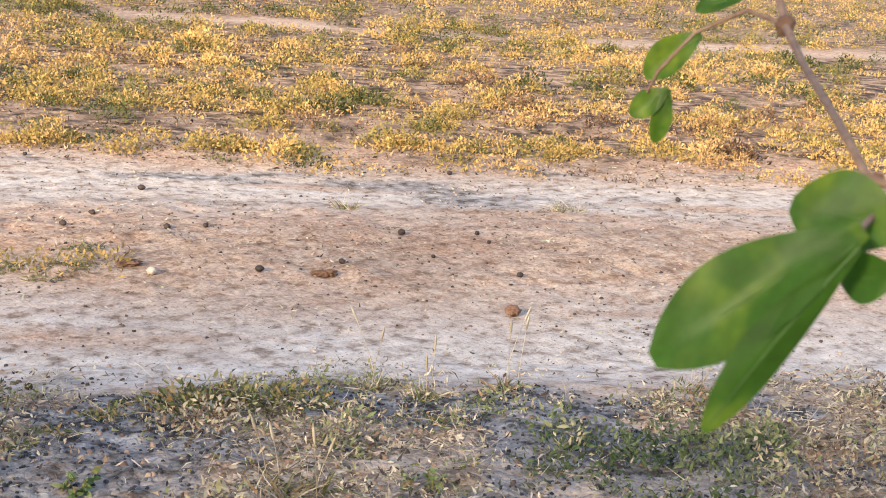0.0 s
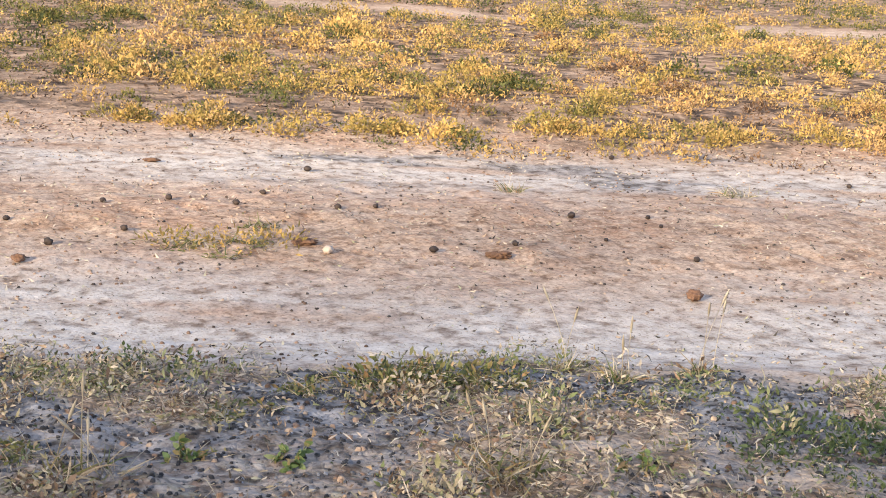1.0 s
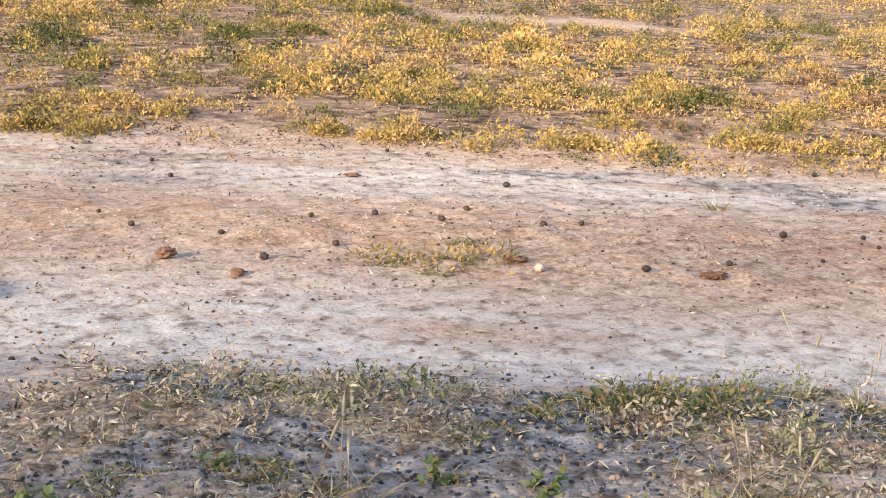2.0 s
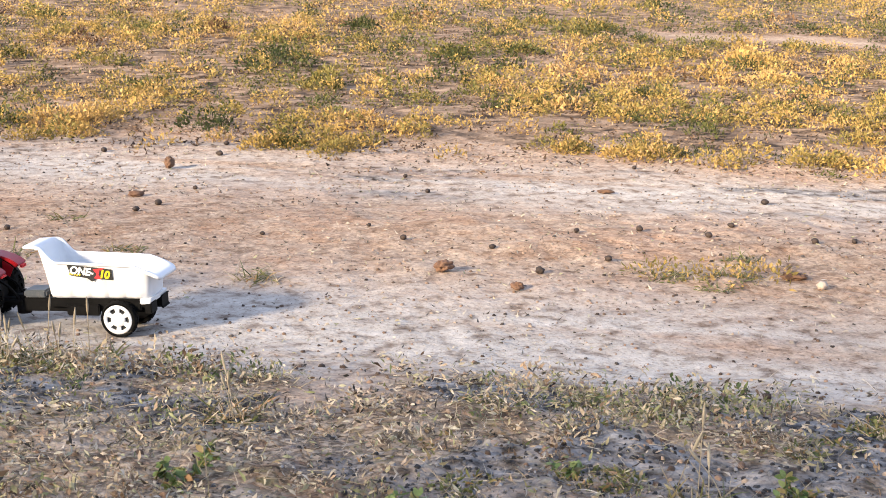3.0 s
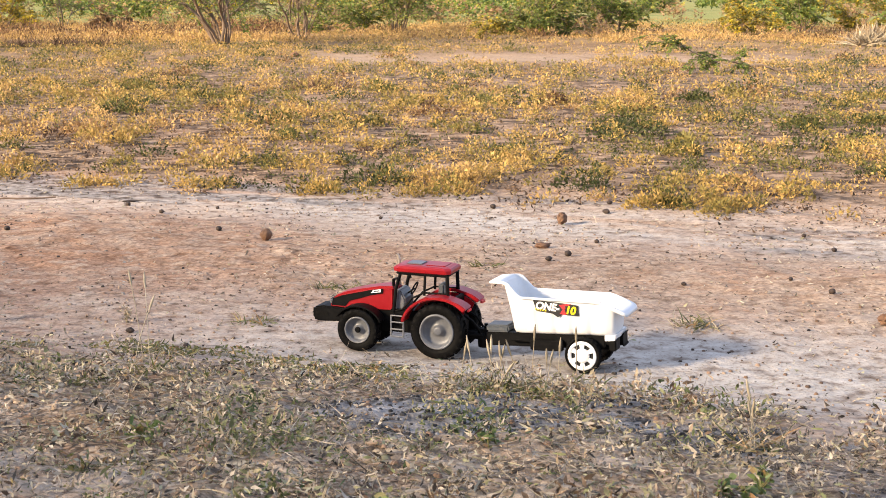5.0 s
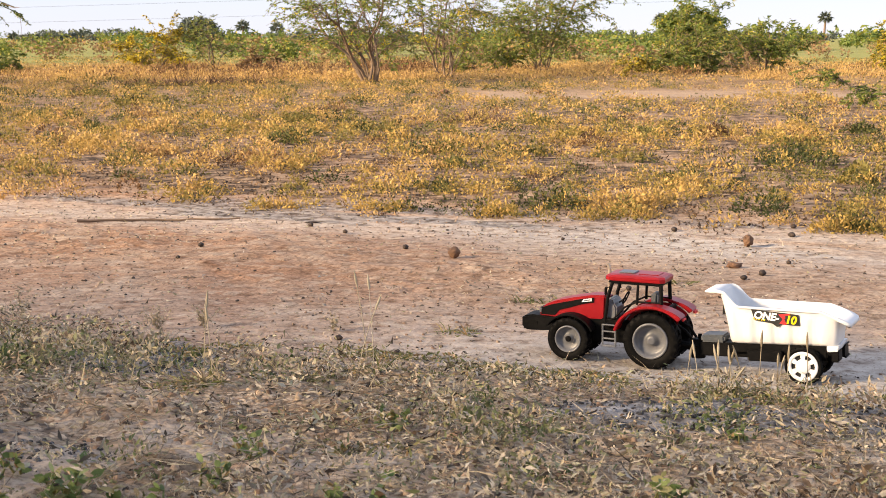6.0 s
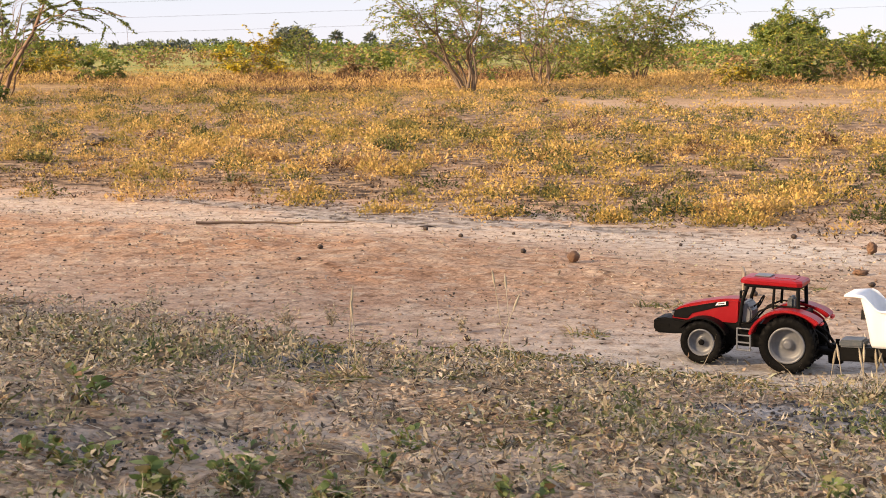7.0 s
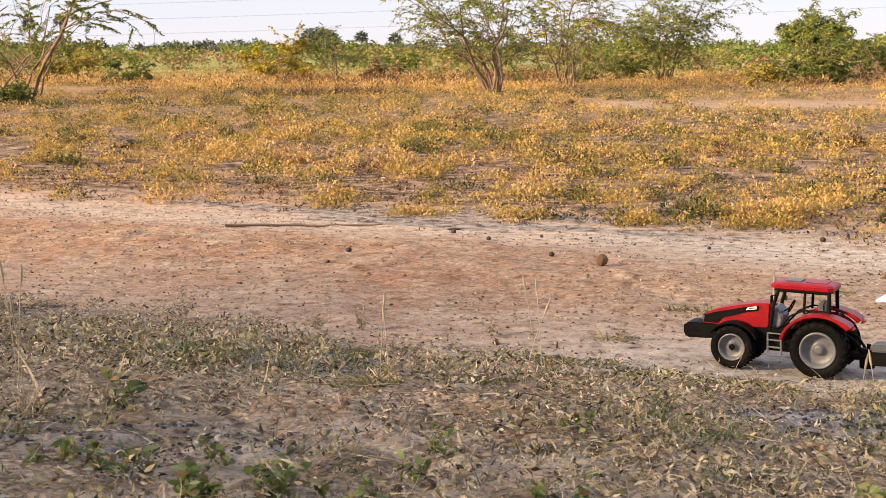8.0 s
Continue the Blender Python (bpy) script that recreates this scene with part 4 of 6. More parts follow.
GREEN_LEAF = leaf_material("green_leaf", [(0.0, (0.10, 0.155, 0.055)), (0.45, (0.185, 0.26, 0.09)), (0.75, (0.27, 0.33, 0.13)), (0.9, (0.32, 0.27, 0.12)), (1.0, (0.36, 0.20, 0.10))], None, 1, 0.35, 0.5)
for k, (x, y, n, tall, leaf) in enumerate([(0.53, 1.085, 6, 0.04, 0.022), (0.57, 1.14, 4, 0.03, 0.018), (-0.30, 0.98, 8, 0.055, 0.024), (-0.22, 1.00, 8, 0.05, 0.022), (-0.36, 1.04, 6, 0.045, 0.022), (-0.16, 0.98, 6, 0.04, 0.02), (-0.44, 1.34, 3, 0.085, 0.03), (-0.42, 1.06, 5, 0.04, 0.022), (0.0, 1.30, 4, 0.03, 0.018), (-0.12, 1.18, 5, 0.035, 0.018), (0.88, 1.00, 4, 0.025, 0.018), (1.14, 0.86, 6, 0.03, 0.02), (1.05, 0.92, 5, 0.028, 0.018), (0.22, 1.02, 5, 0.035, 0.02), (-0.02, 1.00, 4, 0.04, 0.02), (1.40, 0.70, 5, 0.03, 0.018), (0.70, 0.98, 4, 0.03, 0.018), (-0.55, 1.10, 5, 0.04, 0.024), (0.35, 1.28, 4, 0.028, 0.016), (-0.30, 1.08, 3, 0.04, 0.018), (-0.24, 1.04, 4, 0.045, 0.02), (-0.14, 1.06, 4, 0.035, 0.018)]):
    leafy_sprig(x, y, 600 + 3 * k, n, tall, leaf)


# ---- pale dry weeds beside the track and tall dead blades on the bank ----
def dry_weed(x, y, seed, tall, n):
    """Thin branching stems that carry small pale seed clusters."""
    rng = np.random.default_rng(seed)
    stems, bits = [], []
    for k in range(n):
        lean = rng.normal(0, 0.35, 2)
        h = tall * rng.uniform(0.5, 1.0)
        t = np.linspace(0, 1, 6)
        pts = np.stack([lean[0] * h * t ** 1.3, lean[1] * h * t ** 1.3, h * t], 1)
        stems.append(tube_np(pts, 0.0006 * (1.3 - t), 4))
        for p in pts[2:]:
            m = 7
            base = p + rng.normal(0, 0.0035, (m, 3))
            bits.append(ribbons(rng, base, sphere_ways(rng, m, -0.3, 0.9), rng.uniform(0.003, 0.006, m), 0.0026, 2, 0.5, 0.1, True))
    root = plant("dry_weed", x, y, None, stems, "small pale dry weed with seed clusters beside the track", "weed", "dry weeds beside the track")
    part("foliage", np_mesh("foliage", *joined(bits)), STRAW, root, "pale dry seed heads")


for k, (x, y, tall, n) in enumerate([(-0.60, 2.27, 0.055, 7), (-0.36, 2.17, 0.045, 8), (-0.29, 2.19, 0.035, 6), (-0.08, 2.16, 0.03, 5), (-0.45, 2.12, 0.025, 5)]):
    dry_weed(x, y, 900 + k, tall, n)


def dead_blades(x, y, seed, n, tall, width):
    plant("dead_grass", x, y, [tuft(seed, n, 0.012, tall, width, 0.75, 0.98, False, 0.25, 0.1, 6)], None, "few tall pale dead grass blades on the bank", "grass", "dead grass blades", STRAW)


for k, (x, y, n, tall, width) in enumerate([(-0.52, 1.32, 2, 0.075, 0.0055), (-0.47, 1.35, 3, 0.06, 0.005), (-0.33, 1.42, 2, 0.09, 0.003), (-0.05, 1.05, 2, 0.045, 0.003), (0.16, 1.08, 2, 0.045, 0.0025), (0.02, 1.75, 3, 0.06, 0.002), (0.22, 1.62, 3, 0.06, 0.002)]):
    dead_blades(x, y, 950 + 2 * k, n, tall, width)
for k, (x, y, r) in enumerate([(0.53, 11.54, 0.03), (1.34, 11.58, 0.026)]):
    lay("field_stone", lump_mesh("field_stone", r, (1.3, 0.9, 0.6), 0.5, 41 + k), CLAY_CLOD, x, y, 20 + 50 * k, 1, 0.2, "brown stone lying on a bare streak of the field", "stone")


# ---- toy tractor and tipping trailer ----
RED = plain_material("red_plastic", (0.27, 0.004, 0.009), (0.33, 0.007, 0.013), 0.36, 30, 0, 0, 0.35, 0.05, 0.03)
BLACK = plain_material("black_plastic", (0.003, 0.003, 0.0032), (0.006, 0.006, 0.0062), 0.5, 30, 0, 0, 0.10, 0, 0.008)
RUBBER = plain_material("tyre_rubber", (0.003, 0.003, 0.003), (0.006, 0.0058, 0.0055), 0.6, 60, 0.0004, 0, 0.08, 0, 0.018)
GREY = plain_material("grey_plastic", (0.115, 0.122, 0.135), (0.165, 0.172, 0.185), 0.4, 40, 0, 0.1, 0.5, 0, 0.15)
WHITE = plain_material("white_plastic", (0.70, 0.715, 0.73), (0.76, 0.775, 0.785), 0.42, 18, 0, 0, 0.5, 0, 0.05)
SLATE = plain_material("slate_plastic", (0.055, 0.066, 0.078), (0.085, 0.098, 0.112), 0.45, 30, 0, 0, 0.5, 0, 0.2)
TAN_PIPE = plain_material("tan_pipe", (0.40, 0.33, 0.26), (0.5, 0.43, 0.35), 0.35, 60, 0, 0.5)
INK_YELLOW = plain_material("yellow_print", (0.80, 0.62, 0.01), None, 0.4)
INK_RED = plain_material("red_print", (0.62, 0.02, 0.025), None, 0.4)
INK_BLACK = plain_material("black_print", (0.012, 0.012, 0.012), None, 0.4)
INK_WHITE = plain_material("white_print", (0.82, 0.82, 0.82), None, 0.4)


def rounded(bm, width, segments=2, angle=30):
    edges = [e for e in bm.edges if len(e.link_faces) == 2 and e.calc_face_angle(0) > radians(angle)]
    bmesh.ops.bevel(bm, geom=edges, offset=width, segments=segments, affect="EDGES", clamp_overlap=True)
    for f in bm.faces:
        f.smooth = False
    return bm


def block(x0, x1, y0, y1, z0, z1, bevel=0.0015, bm=None):
    bm2 = bmesh.new()
    bmesh.ops.create_cube(bm2, size=1.0)
    for v in bm2.verts:
        v.co = Vector(((x0 + x1) / 2 + v.co.x * (x1 - x0), (y0 + y1) / 2 + v.co.y * (y1 - y0), (z0 + z1) / 2 + v.co.z * (z1 - z0)))
    if bevel:
        rounded(bm2, bevel)
    return add_to(bm, bm2)


def add_to(bm, other):
    if bm is None:
        return other
    me = bpy.data.meshes.new("joining")
    other.to_mesh(me)
    other.free()
    bm.from_mesh(me)
    bpy.data.meshes.remove(me)
    return bm


def prism(outline, y0, y1, bevel=0.0015, bm=None):
    """A side outline (x, z), carried across from y0 to y1."""
    bm2 = bmesh.new()
    a = [bm2.verts.new((x, y0, z)) for x, z in outline]
    b = [bm2.verts.new((x, y1, z)) for x, z in outline]
    bm2.faces.new(a)
    bm2.faces.new(b[::-1])
    for k in range(len(a)):
        j = (k + 1) % len(a)
        bm2.faces.new((a[j], a[k], b[k], b[j]))
    bmesh.ops.recalc_face_normals(bm2, faces=bm2.faces)
    if bevel:
        rounded(bm2, bevel)
    return add_to(bm, bm2)


def lathe(profile, sides=40, bm=None, caps=(True, True)):
    """A profile (radius, y), turned about the y axis."""
    bm2 = bmesh.new()
    rings = [[bm2.verts.new((r * math.cos(2 * math.pi * s / sides), y, r * math.sin(2 * math.pi * s / sides))) for s in range(sides)] for r, y in profile]
    for a, b in zip(rings, rings[1:]):
        for s in range(sides):
            bm2.faces.new((a[s], a[(s + 1) % sides], b[(s + 1) % sides], b[s]))
    for ring, closed in zip((rings[0], rings[-1]), caps):
        if closed:
            bm2.faces.new(ring)
    bmesh.ops.recalc_face_normals(bm2, faces=bm2.faces)
    for f in bm2.faces:
        f.smooth = len(f.verts) == 4
    return add_to(bm, bm2)


def rod(points, r, sides=8, bm=None):
    v, q = tube_np(points, [r] * len(points), sides)
    bm2 = bmesh.new()
    vs = [bm2.verts.new(p) for p in v]
    for f in q:
        bm2.faces.new([vs[i] for i in f])
    bm2.faces.new(vs[:sides])
    bm2.faces.new(vs[-sides:])
    bmesh.ops.recalc_face_normals(bm2, faces=bm2.faces)
    return add_to(bm, bm2)


def tyre_mesh(R, W, rim, lug_high):
    """A rounded tyre about the y axis."""
    h = W / 2
    return lathe([(rim, -h * 0.75), (rim + 0.002, -h * 0.95), (R * 0.80, -h), (R * 0.93, -h * 0.93), (R - lug_high, -h * 0.7), (R - lug_high, h * 0.7), (R * 0.93, h * 0.93), (R * 0.80, h), (rim + 0.002, h * 0.95), (rim, h * 0.75)], 48, None, (False, False))


def tread(wheel, R, W, lugs, lug_high):
    """Slanting tread lugs round a tyre, each half sharing one mesh."""
    h = W / 2
    for side in (-1, 1):
        b = bmesh.new()
        bmesh.ops.create_cube(b, size=1.0)
        for v in b.verts:
            along_y = v.co.y + 0.5
            y = side * h * (0.02 + 0.98 * along_y)
            a = 2 * math.pi * side * 0.25 / lugs + v.co.x * 2.3 / lugs + 0.55 * along_y * 6.28 / lugs
            r = (R - lug_high * 1.4 if v.co.z < 0 else R) - (0.08 * R * along_y ** 3 if v.co.z > 0 else 0.10 * R * along_y ** 3)
            v.co = Vector((r * math.cos(a), y, r * math.sin(a)))
        bmesh.ops.recalc_face_normals(b, faces=b.faces)
        me = bpy.data.meshes.new("tread_lug")
        b.to_mesh(me)
        b.free()
        for k in range(lugs):
            part("tread_lug", me, RUBBER, wheel).rotation_euler = (0, 2 * math.pi * k / lugs, 0)


def tractor_wheel(parent, x, y, R, W, rim, lugs, out, label=""):
    """out: +1 where the outer face looks to +y."""
    hub = part("wheel", tyre_mesh(R, W, rim, 0.0028), RUBBER, parent, label)
    hub.location = (x, y, R)
    tread(hub, R, W, lugs, 0.0028)
    h = W / 2 * out
    dish = lathe([(rim * 1.02, h * 0.80), (rim * 1.0, h * 0.98), (rim * 0.90, h * 0.96), (rim * 0.86, h * 0.30), (rim * 0.72, h * 0.12), (rim * 0.42, h * 0.08), (rim * 0.30, h * 0.16), (rim * 0.24, h * 0.55), (rim * 0.18, h * 0.60), (rim * 0.10, h * 0.60)], 40, None, (False, True))
    part("rim", dish, GREY, hub, "grey plastic rim")
    return hub


def build_tractor():
    root = new("toy_tractor")
    body = prism([(0.074, 0.060), (0.074, 0.1035), (0.098, 0.1015), (0.125, 0.0955), (0.150, 0.0885), (0.166, 0.0815), (0.1745, 0.0725), (0.1765, 0.058)], -0.0225, 0.0225, 0.004)
    part("hood", body, RED, root, "glossy red hood sloping to the nose")
    for s in (-1, 1):
        y0, y1 = (0.0226, 0.0238) if s > 0 else (-0.0238, -0.0226)
        part("side_panel", prism([(0.1735, 0.064), (0.1715, 0.0755), (0.158, 0.0815), (0.135, 0.0880), (0.112, 0.0945), (0.092, 0.0985), (0.092, 0.0905), (0.112, 0.0855), (0.126, 0.0800), (0.145, 0.0735), (0.152, 0.064)], y0, y1, 0.0004), BLACK, root, "black swoosh panel")
        part("side_badge", prism([(0.111, 0.0895), (0.0955, 0.0925), (0.0955, 0.0975), (0.108, 0.0945)], y1 if s > 0 else y0 - 0.0006, y1 + 0.0006 if s > 0 else y0, 0), INK_WHITE, root, "small white badge with grey bars")
        part("badge_mark", prism([(0.1065, 0.0918), (0.0975, 0.0938), (0.0975, 0.0955), (0.1065, 0.0935)], y1 + 0.0006 if s > 0 else y0 - 0.0009, y1 + 0.0009 if s > 0 else y0 - 0.0006, 0), SLATE, root)
        arc = bmesh.new()
        rows = []
        for k in range(15):
            a = radians(28 + 130 * k / 14)
            for r in (0.0365, 0.0390):
                rows.append((0.124 + r * math.cos(a), 0.033 + r * math.sin(a)))
        out = rows[1::2] + rows[0::2][::-1]
        arc.free()
        part("front_mudguard", prism(out, 0.024 * s, 0.051 * s, 0.0005), BLACK, root)
        part("headlight", block(0.1735, 0.1775, 0.012 * s, 0.020 * s, 0.0665, 0.0725, 0.0008), GREY, root, "small clear headlight")
    part("grille", block(0.1745, 0.1785, -0.011, 0.011, 0.0600, 0.0735, 0.0008), BLACK, root)
    weight = prism([(0.150, 0.040), (0.150, 0.060), (0.186, 0.0625), (0.2010, 0.0595), (0.2030, 0.0555), (0.2030, 0.040), (0.198, 0.0365), (0.170, 0.0375)], -0.026, 0.026, 0.0025)
    part("front_weight", weight, BLACK, root, "black front ballast block")
    part("weight_slot", block(0.178, 0.200, 0.0258, 0.0266, 0.046, 0.052, 0.0003), RUBBER, root)
    part("chassis", block(-0.030, 0.160, -0.017, 0.017, 0.028, 0.062, 0.003), BLACK, root, "black underbody")
    part("engine_side", block(0.078, 0.150, -0.0215, 0.0215, 0.042, 0.066, 0.003), BLACK, root)
    part("front_axle", rod([(0.124, -0.040, 0.033), (0.124, 0.040, 0.033)], 0.006, 12), BLACK, root)
    part("rear_axle", rod([(0, -0.043, 0.042), (0, 0.043, 0.042)], 0.010, 12), BLACK, root)
    part("cab_floor", block(-0.016, 0.080, -0.031, 0.031, 0.054, 0.067, 0.002), BLACK, root)
    part("dashboard", prism([(0.058, 0.066), (0.074, 0.066), (0.074, 0.098), (0.066, 0.099), (0.058, 0.085)], -0.024, 0.024, 0.002), GREY, root, "grey console")
    part("seat", add_to(block(0.006, 0.034, -0.014, 0.014, 0.070, 0.084, 0.003), block(0.000, 0.010, -0.014, 0.014, 0.080, 0.112, 0.003)), SLATE, root, "dark grey seat")
    part("steering_wheel", rod([(0.050 - 0.004 * math.cos(a), 0.011 * math.sin(a), 0.099 + 0.010 * math.cos(a)) for a in np.linspace(0, 6.2832, 17)], 0.0012, 6), BLACK, root)
    part("steering_column", rod([(0.060, 0, 0.090), (0.050, 0, 0.099)], 0.0014, 6), BLACK, root)
    for s in (-1, 1):
        y = 0.0300 * s
        part("front_pillar", rod([(0.0735, y, 0.062), (0.0700, y, 0.102), (0.0625, y * 0.97, 0.131)], 0.0026, 8), BLACK, root)
        part("middle_pillar", rod([(0.0265, y, 0.094), (0.0255, y * 0.98, 0.131)], 0.0020, 8), BLACK, root)
        part("rear_pillar", rod([(-0.0095, y, 0.090), (-0.0075, y * 0.98, 0.131)], 0.0028, 8), BLACK, root)
        part("door_sill", rod([(0.0735, y, 0.064), (0.060, y, 0.068), (0.045, y, 0.088), (0.0265, y, 0.0985), (-0.0095, y, 0.0985)], 0.0016, 8), BLACK, root)
        part("roof_rail", rod([(0.0640, y * 0.97, 0.1275), (-0.0080, y * 0.97, 0.1275)], 0.0022, 8), BLACK, root)
        out, inn = [], []
        for k in range(25):
            a = radians(12 + 126 * k / 24)
            flare = 0.003 * smooth(0.75, 1.0, k / 24)
            out.append(((0.0560 + flare) * math.cos(a), 0.042 + (0.0560 + flare) * math.sin(a)))
            inn.append((0.0515 * math.cos(a), 0.042 + 0.0515 * math.sin(a)))
        part("rear_fender", prism(out + inn[::-1], 0.0245 * s, 0.0600 * s, 0.0012), RED, root, "red arched rear mudguard")
        part("fender_wall", prism([(0.046, 0.062)] + [(0.050 * math.cos(radians(a)), 0.042 + 0.050 * math.sin(radians(a))) for a in range(28, 137, 12)] + [(-0.030, 0.062)], 0.0240 * s, 0.0262 * s, 0.0003), RED, root)
        ladder = part("step_ladder", add_to(rod([(0.0735, 0.044 * s, 0.0605), (0.0720, 0.048 * s, 0.027)], 0.0014, 6), rod([(0.0545, 0.044 * s, 0.0605), (0.0530, 0.048 * s, 0.027)], 0.0014, 6)), GREY, root, "grey step ladder")
        for z, dx in ((0.0595, 0.0), (0.0490, -0.0005), (0.0385, -0.001), (0.0280, -0.0015)):
            part("rung", rod([(0.0735 + dx, (0.044 + (0.0605 - z) * 0.12) * s, z), (0.0545 + dx, (0.044 + (0.0605 - z) * 0.12) * s, z)], 0.0013, 6), GREY, ladder)
        part("ladder_bracket", block(0.058, 0.070, 0.028 * s, 0.045 * s, 0.058, 0.0605, 0.0004), BLACK, root)
        mirror = part("mirror_arm", rod([(0.0670, 0.030 * s, 0.120), (0.0700, 0.040 * s, 0.119)], 0.0009, 6), BLACK, root)
        part("mirror", block(0.0685, 0.0715, 0.038 * s, 0.046 * s, 0.108, 0.121, 0.001), BLACK, mirror)
        part("tail_light", block(-0.0460, -0.0430, 0.032 * s, 0.050 * s, 0.0765, 0.0800, 0.0006), INK_RED, root)
        part("lift_arm", rod([(-0.020, 0.014 * s, 0.070), (-0.042, 0.016 * s, 0.056), (-0.056, 0.012 * s, 0.037)], 0.0022, 6), BLACK, root)
        part("lower_link", rod([(-0.020, 0.016 * s, 0.034), (-0.060, 0.010 * s, 0.034)], 0.0026, 6), BLACK, root)
        tractor_wheel(root, 0.0, 0.0435 * s, 0.042, 0.034, 0.0255, 20, s, "large ribbed black rear tyre with a grey rim")
        front = tractor_wheel(root, 0.124, 0.0400 * s, 0.033, 0.026, 0.0195, 18, s, "ribbed black front tyre with a grey rim")
        part("hub_cap", lathe([(0.0045, 0.008 * s), (0.0045, 0.0095 * s), (0.003, 0.0105 * s)], 16), BLACK, front)
    part("rear_panel", block(-0.020, -0.014, -0.026, 0.026, 0.052, 0.092, 0.001), BLACK, root)
    roof = bmesh.new()
    loops = []
    for z, x0, x1, hy, c in ((0.1300, -0.0100, 0.0690, 0.0320, 0.006), (0.1315, -0.0130, 0.0735, 0.0350, 0.006), (0.1370, -0.0135, 0.0740, 0.0355, 0.007), (0.1400, -0.0115, 0.0710, 0.0330, 0.008), (0.1415, -0.0060, 0.0620, 0.0280, 0.008)):
        ring = [(x0 + c, -hy), (x1 - c, -hy), (x1, -hy + c), (x1, hy - c), (x1 - c, hy), (x0 + c, hy), (x0, hy - c), (x0, -hy + c)]
        loops.append([roof.verts.new((x, y, z)) for x, y in ring])
    for a, b in zip(loops, loops[1:]):
        for k in range(8):
            roof.faces.new((a[k], a[(k + 1) % 8], b[(k + 1) % 8], b[k]))
    roof.faces.new(loops[0][::-1])
    roof.faces.new(loops[-1])
    bmesh.ops.recalc_face_normals(roof, faces=roof.faces)
    top = part("roof", roof, RED, root, "red cab roof with a grey plate for its gloss")
    part("roof_liner", block(-0.0105, 0.0690, -0.0325, 0.0325, 0.1270, 0.1302, 0.0008), BLACK, top)
    # grey plate added in place of the pale gloss on the red roof
    part("roof_hatch", block(0.034, 0.058, -0.016, 0.016, 0.1410, 0.1432, 0.001), GREY, top, "grey plate standing in for the roof's gloss")
    part("roof_rib", block(-0.002, 0.028, -0.018, 0.018, 0.1410, 0.1424, 0.0006), RED, top)
    for s in (-1, 1):
        part("work_light", block(0.0710, 0.0760, 0.018 * s, 0.026 * s, 0.1318, 0.1358, 0.0008), GREY, top)
    part("exhaust_pipe", rod([(0.082, -0.0265, 0.086), (0.0815, -0.0265, 0.112), (0.0815, -0.0265, 0.140), (0.0845, -0.0265, 0.149)], 0.0026, 10), TAN_PIPE, root, "tan upright exhaust pipe")
    part("hitch", add_to(block(-0.064, -0.020, -0.008, 0.008, 0.026, 0.036, 0.001), rod([(-0.060, 0, 0.022), (-0.060, 0, 0.050)], 0.003, 10)), BLACK, root)
    # the moulded upper works sit low over the wheels
    for ob in root.children:
        if not ob.name.startswith("wheel"):
            for o in (ob, *ob.children_recursive):
                for v in o.data.vertices:
                    if v.co.z > 0.045:
                        v.co.z = 0.045 + (v.co.z - 0.045) * 0.89
    return tagged(root, "red toy tractor with ribbed black tyres on the dirt rut", "toy tractor")


def spoked_wheel(parent, x, y, R, W, rim, out):
    tyre = part("wheel", tyre_mesh(R, W, rim, 0.0014), RUBBER, parent, "black tyre with a white spoked rim")
    tyre.location = (x, y, R)
    tread(tyre, R, W, 22, 0.0014)
    h = W / 2 * out
    part("wheel_back", lathe([(rim * 0.99, h * 0.40), (rim * 0.98, h * 0.55)], 32), INK_BLACK, tyre)
    part("rim", lathe([(rim * 1.0, h * 0.56), (rim * 1.03, h * 0.97), (rim * 0.92, h * 1.06), (rim * 0.80, h * 0.98), (rim * 0.78, h * 0.70)], 40, None, (False, False)), WHITE, tyre, "white rim with six dark openings")
    part("hub", lathe([(rim * 0.52, h * 0.58), (rim * 0.50, h * 0.96), (rim * 0.28, h * 1.02), (rim * 0.10, h * 1.02)], 24), WHITE, tyre)
    for k in range(6):
        a = math.pi / 6 + k * math.pi / 3
        b = bmesh.new()
        bmesh.ops.create_cube(b, size=1.0)
        for v in b.verts:
            r = rim * (0.66 + v.co.z * 0.40)
            w = rim * (0.24 if v.co.z < 0 else 0.40)
            p = Vector((v.co.x * w, 0, 0))
            v.co = Vector((r * math.cos(a) - p.x * math.sin(a), h * (0.78 + 0.34 * v.co.y), r * math.sin(a) + p.x * math.cos(a)))
        bmesh.ops.recalc_face_normals(b, faces=b.faces)
        part("spoke", b, WHITE, tyre)


def lettering(text, size, material, parent, m, name="lettering", shear=0.0):
    """Raised letters on a flat face, in the built-in font."""
    curve = bpy.data.curves.new("letters", "FONT")
    curve.body, curve.size, curve.extrude, curve.shear, curve.offset = text, size, 0.00012, shear, size * 0.04
    ob = bpy.data.objects.new("letters", curve)
    scene.collection.objects.link(ob)
    me = bpy.data.meshes.new_from_object(ob)
    bpy.data.objects.remove(ob)
    got = part(name, me, material, parent)
    got.matrix_basis = m
    return got


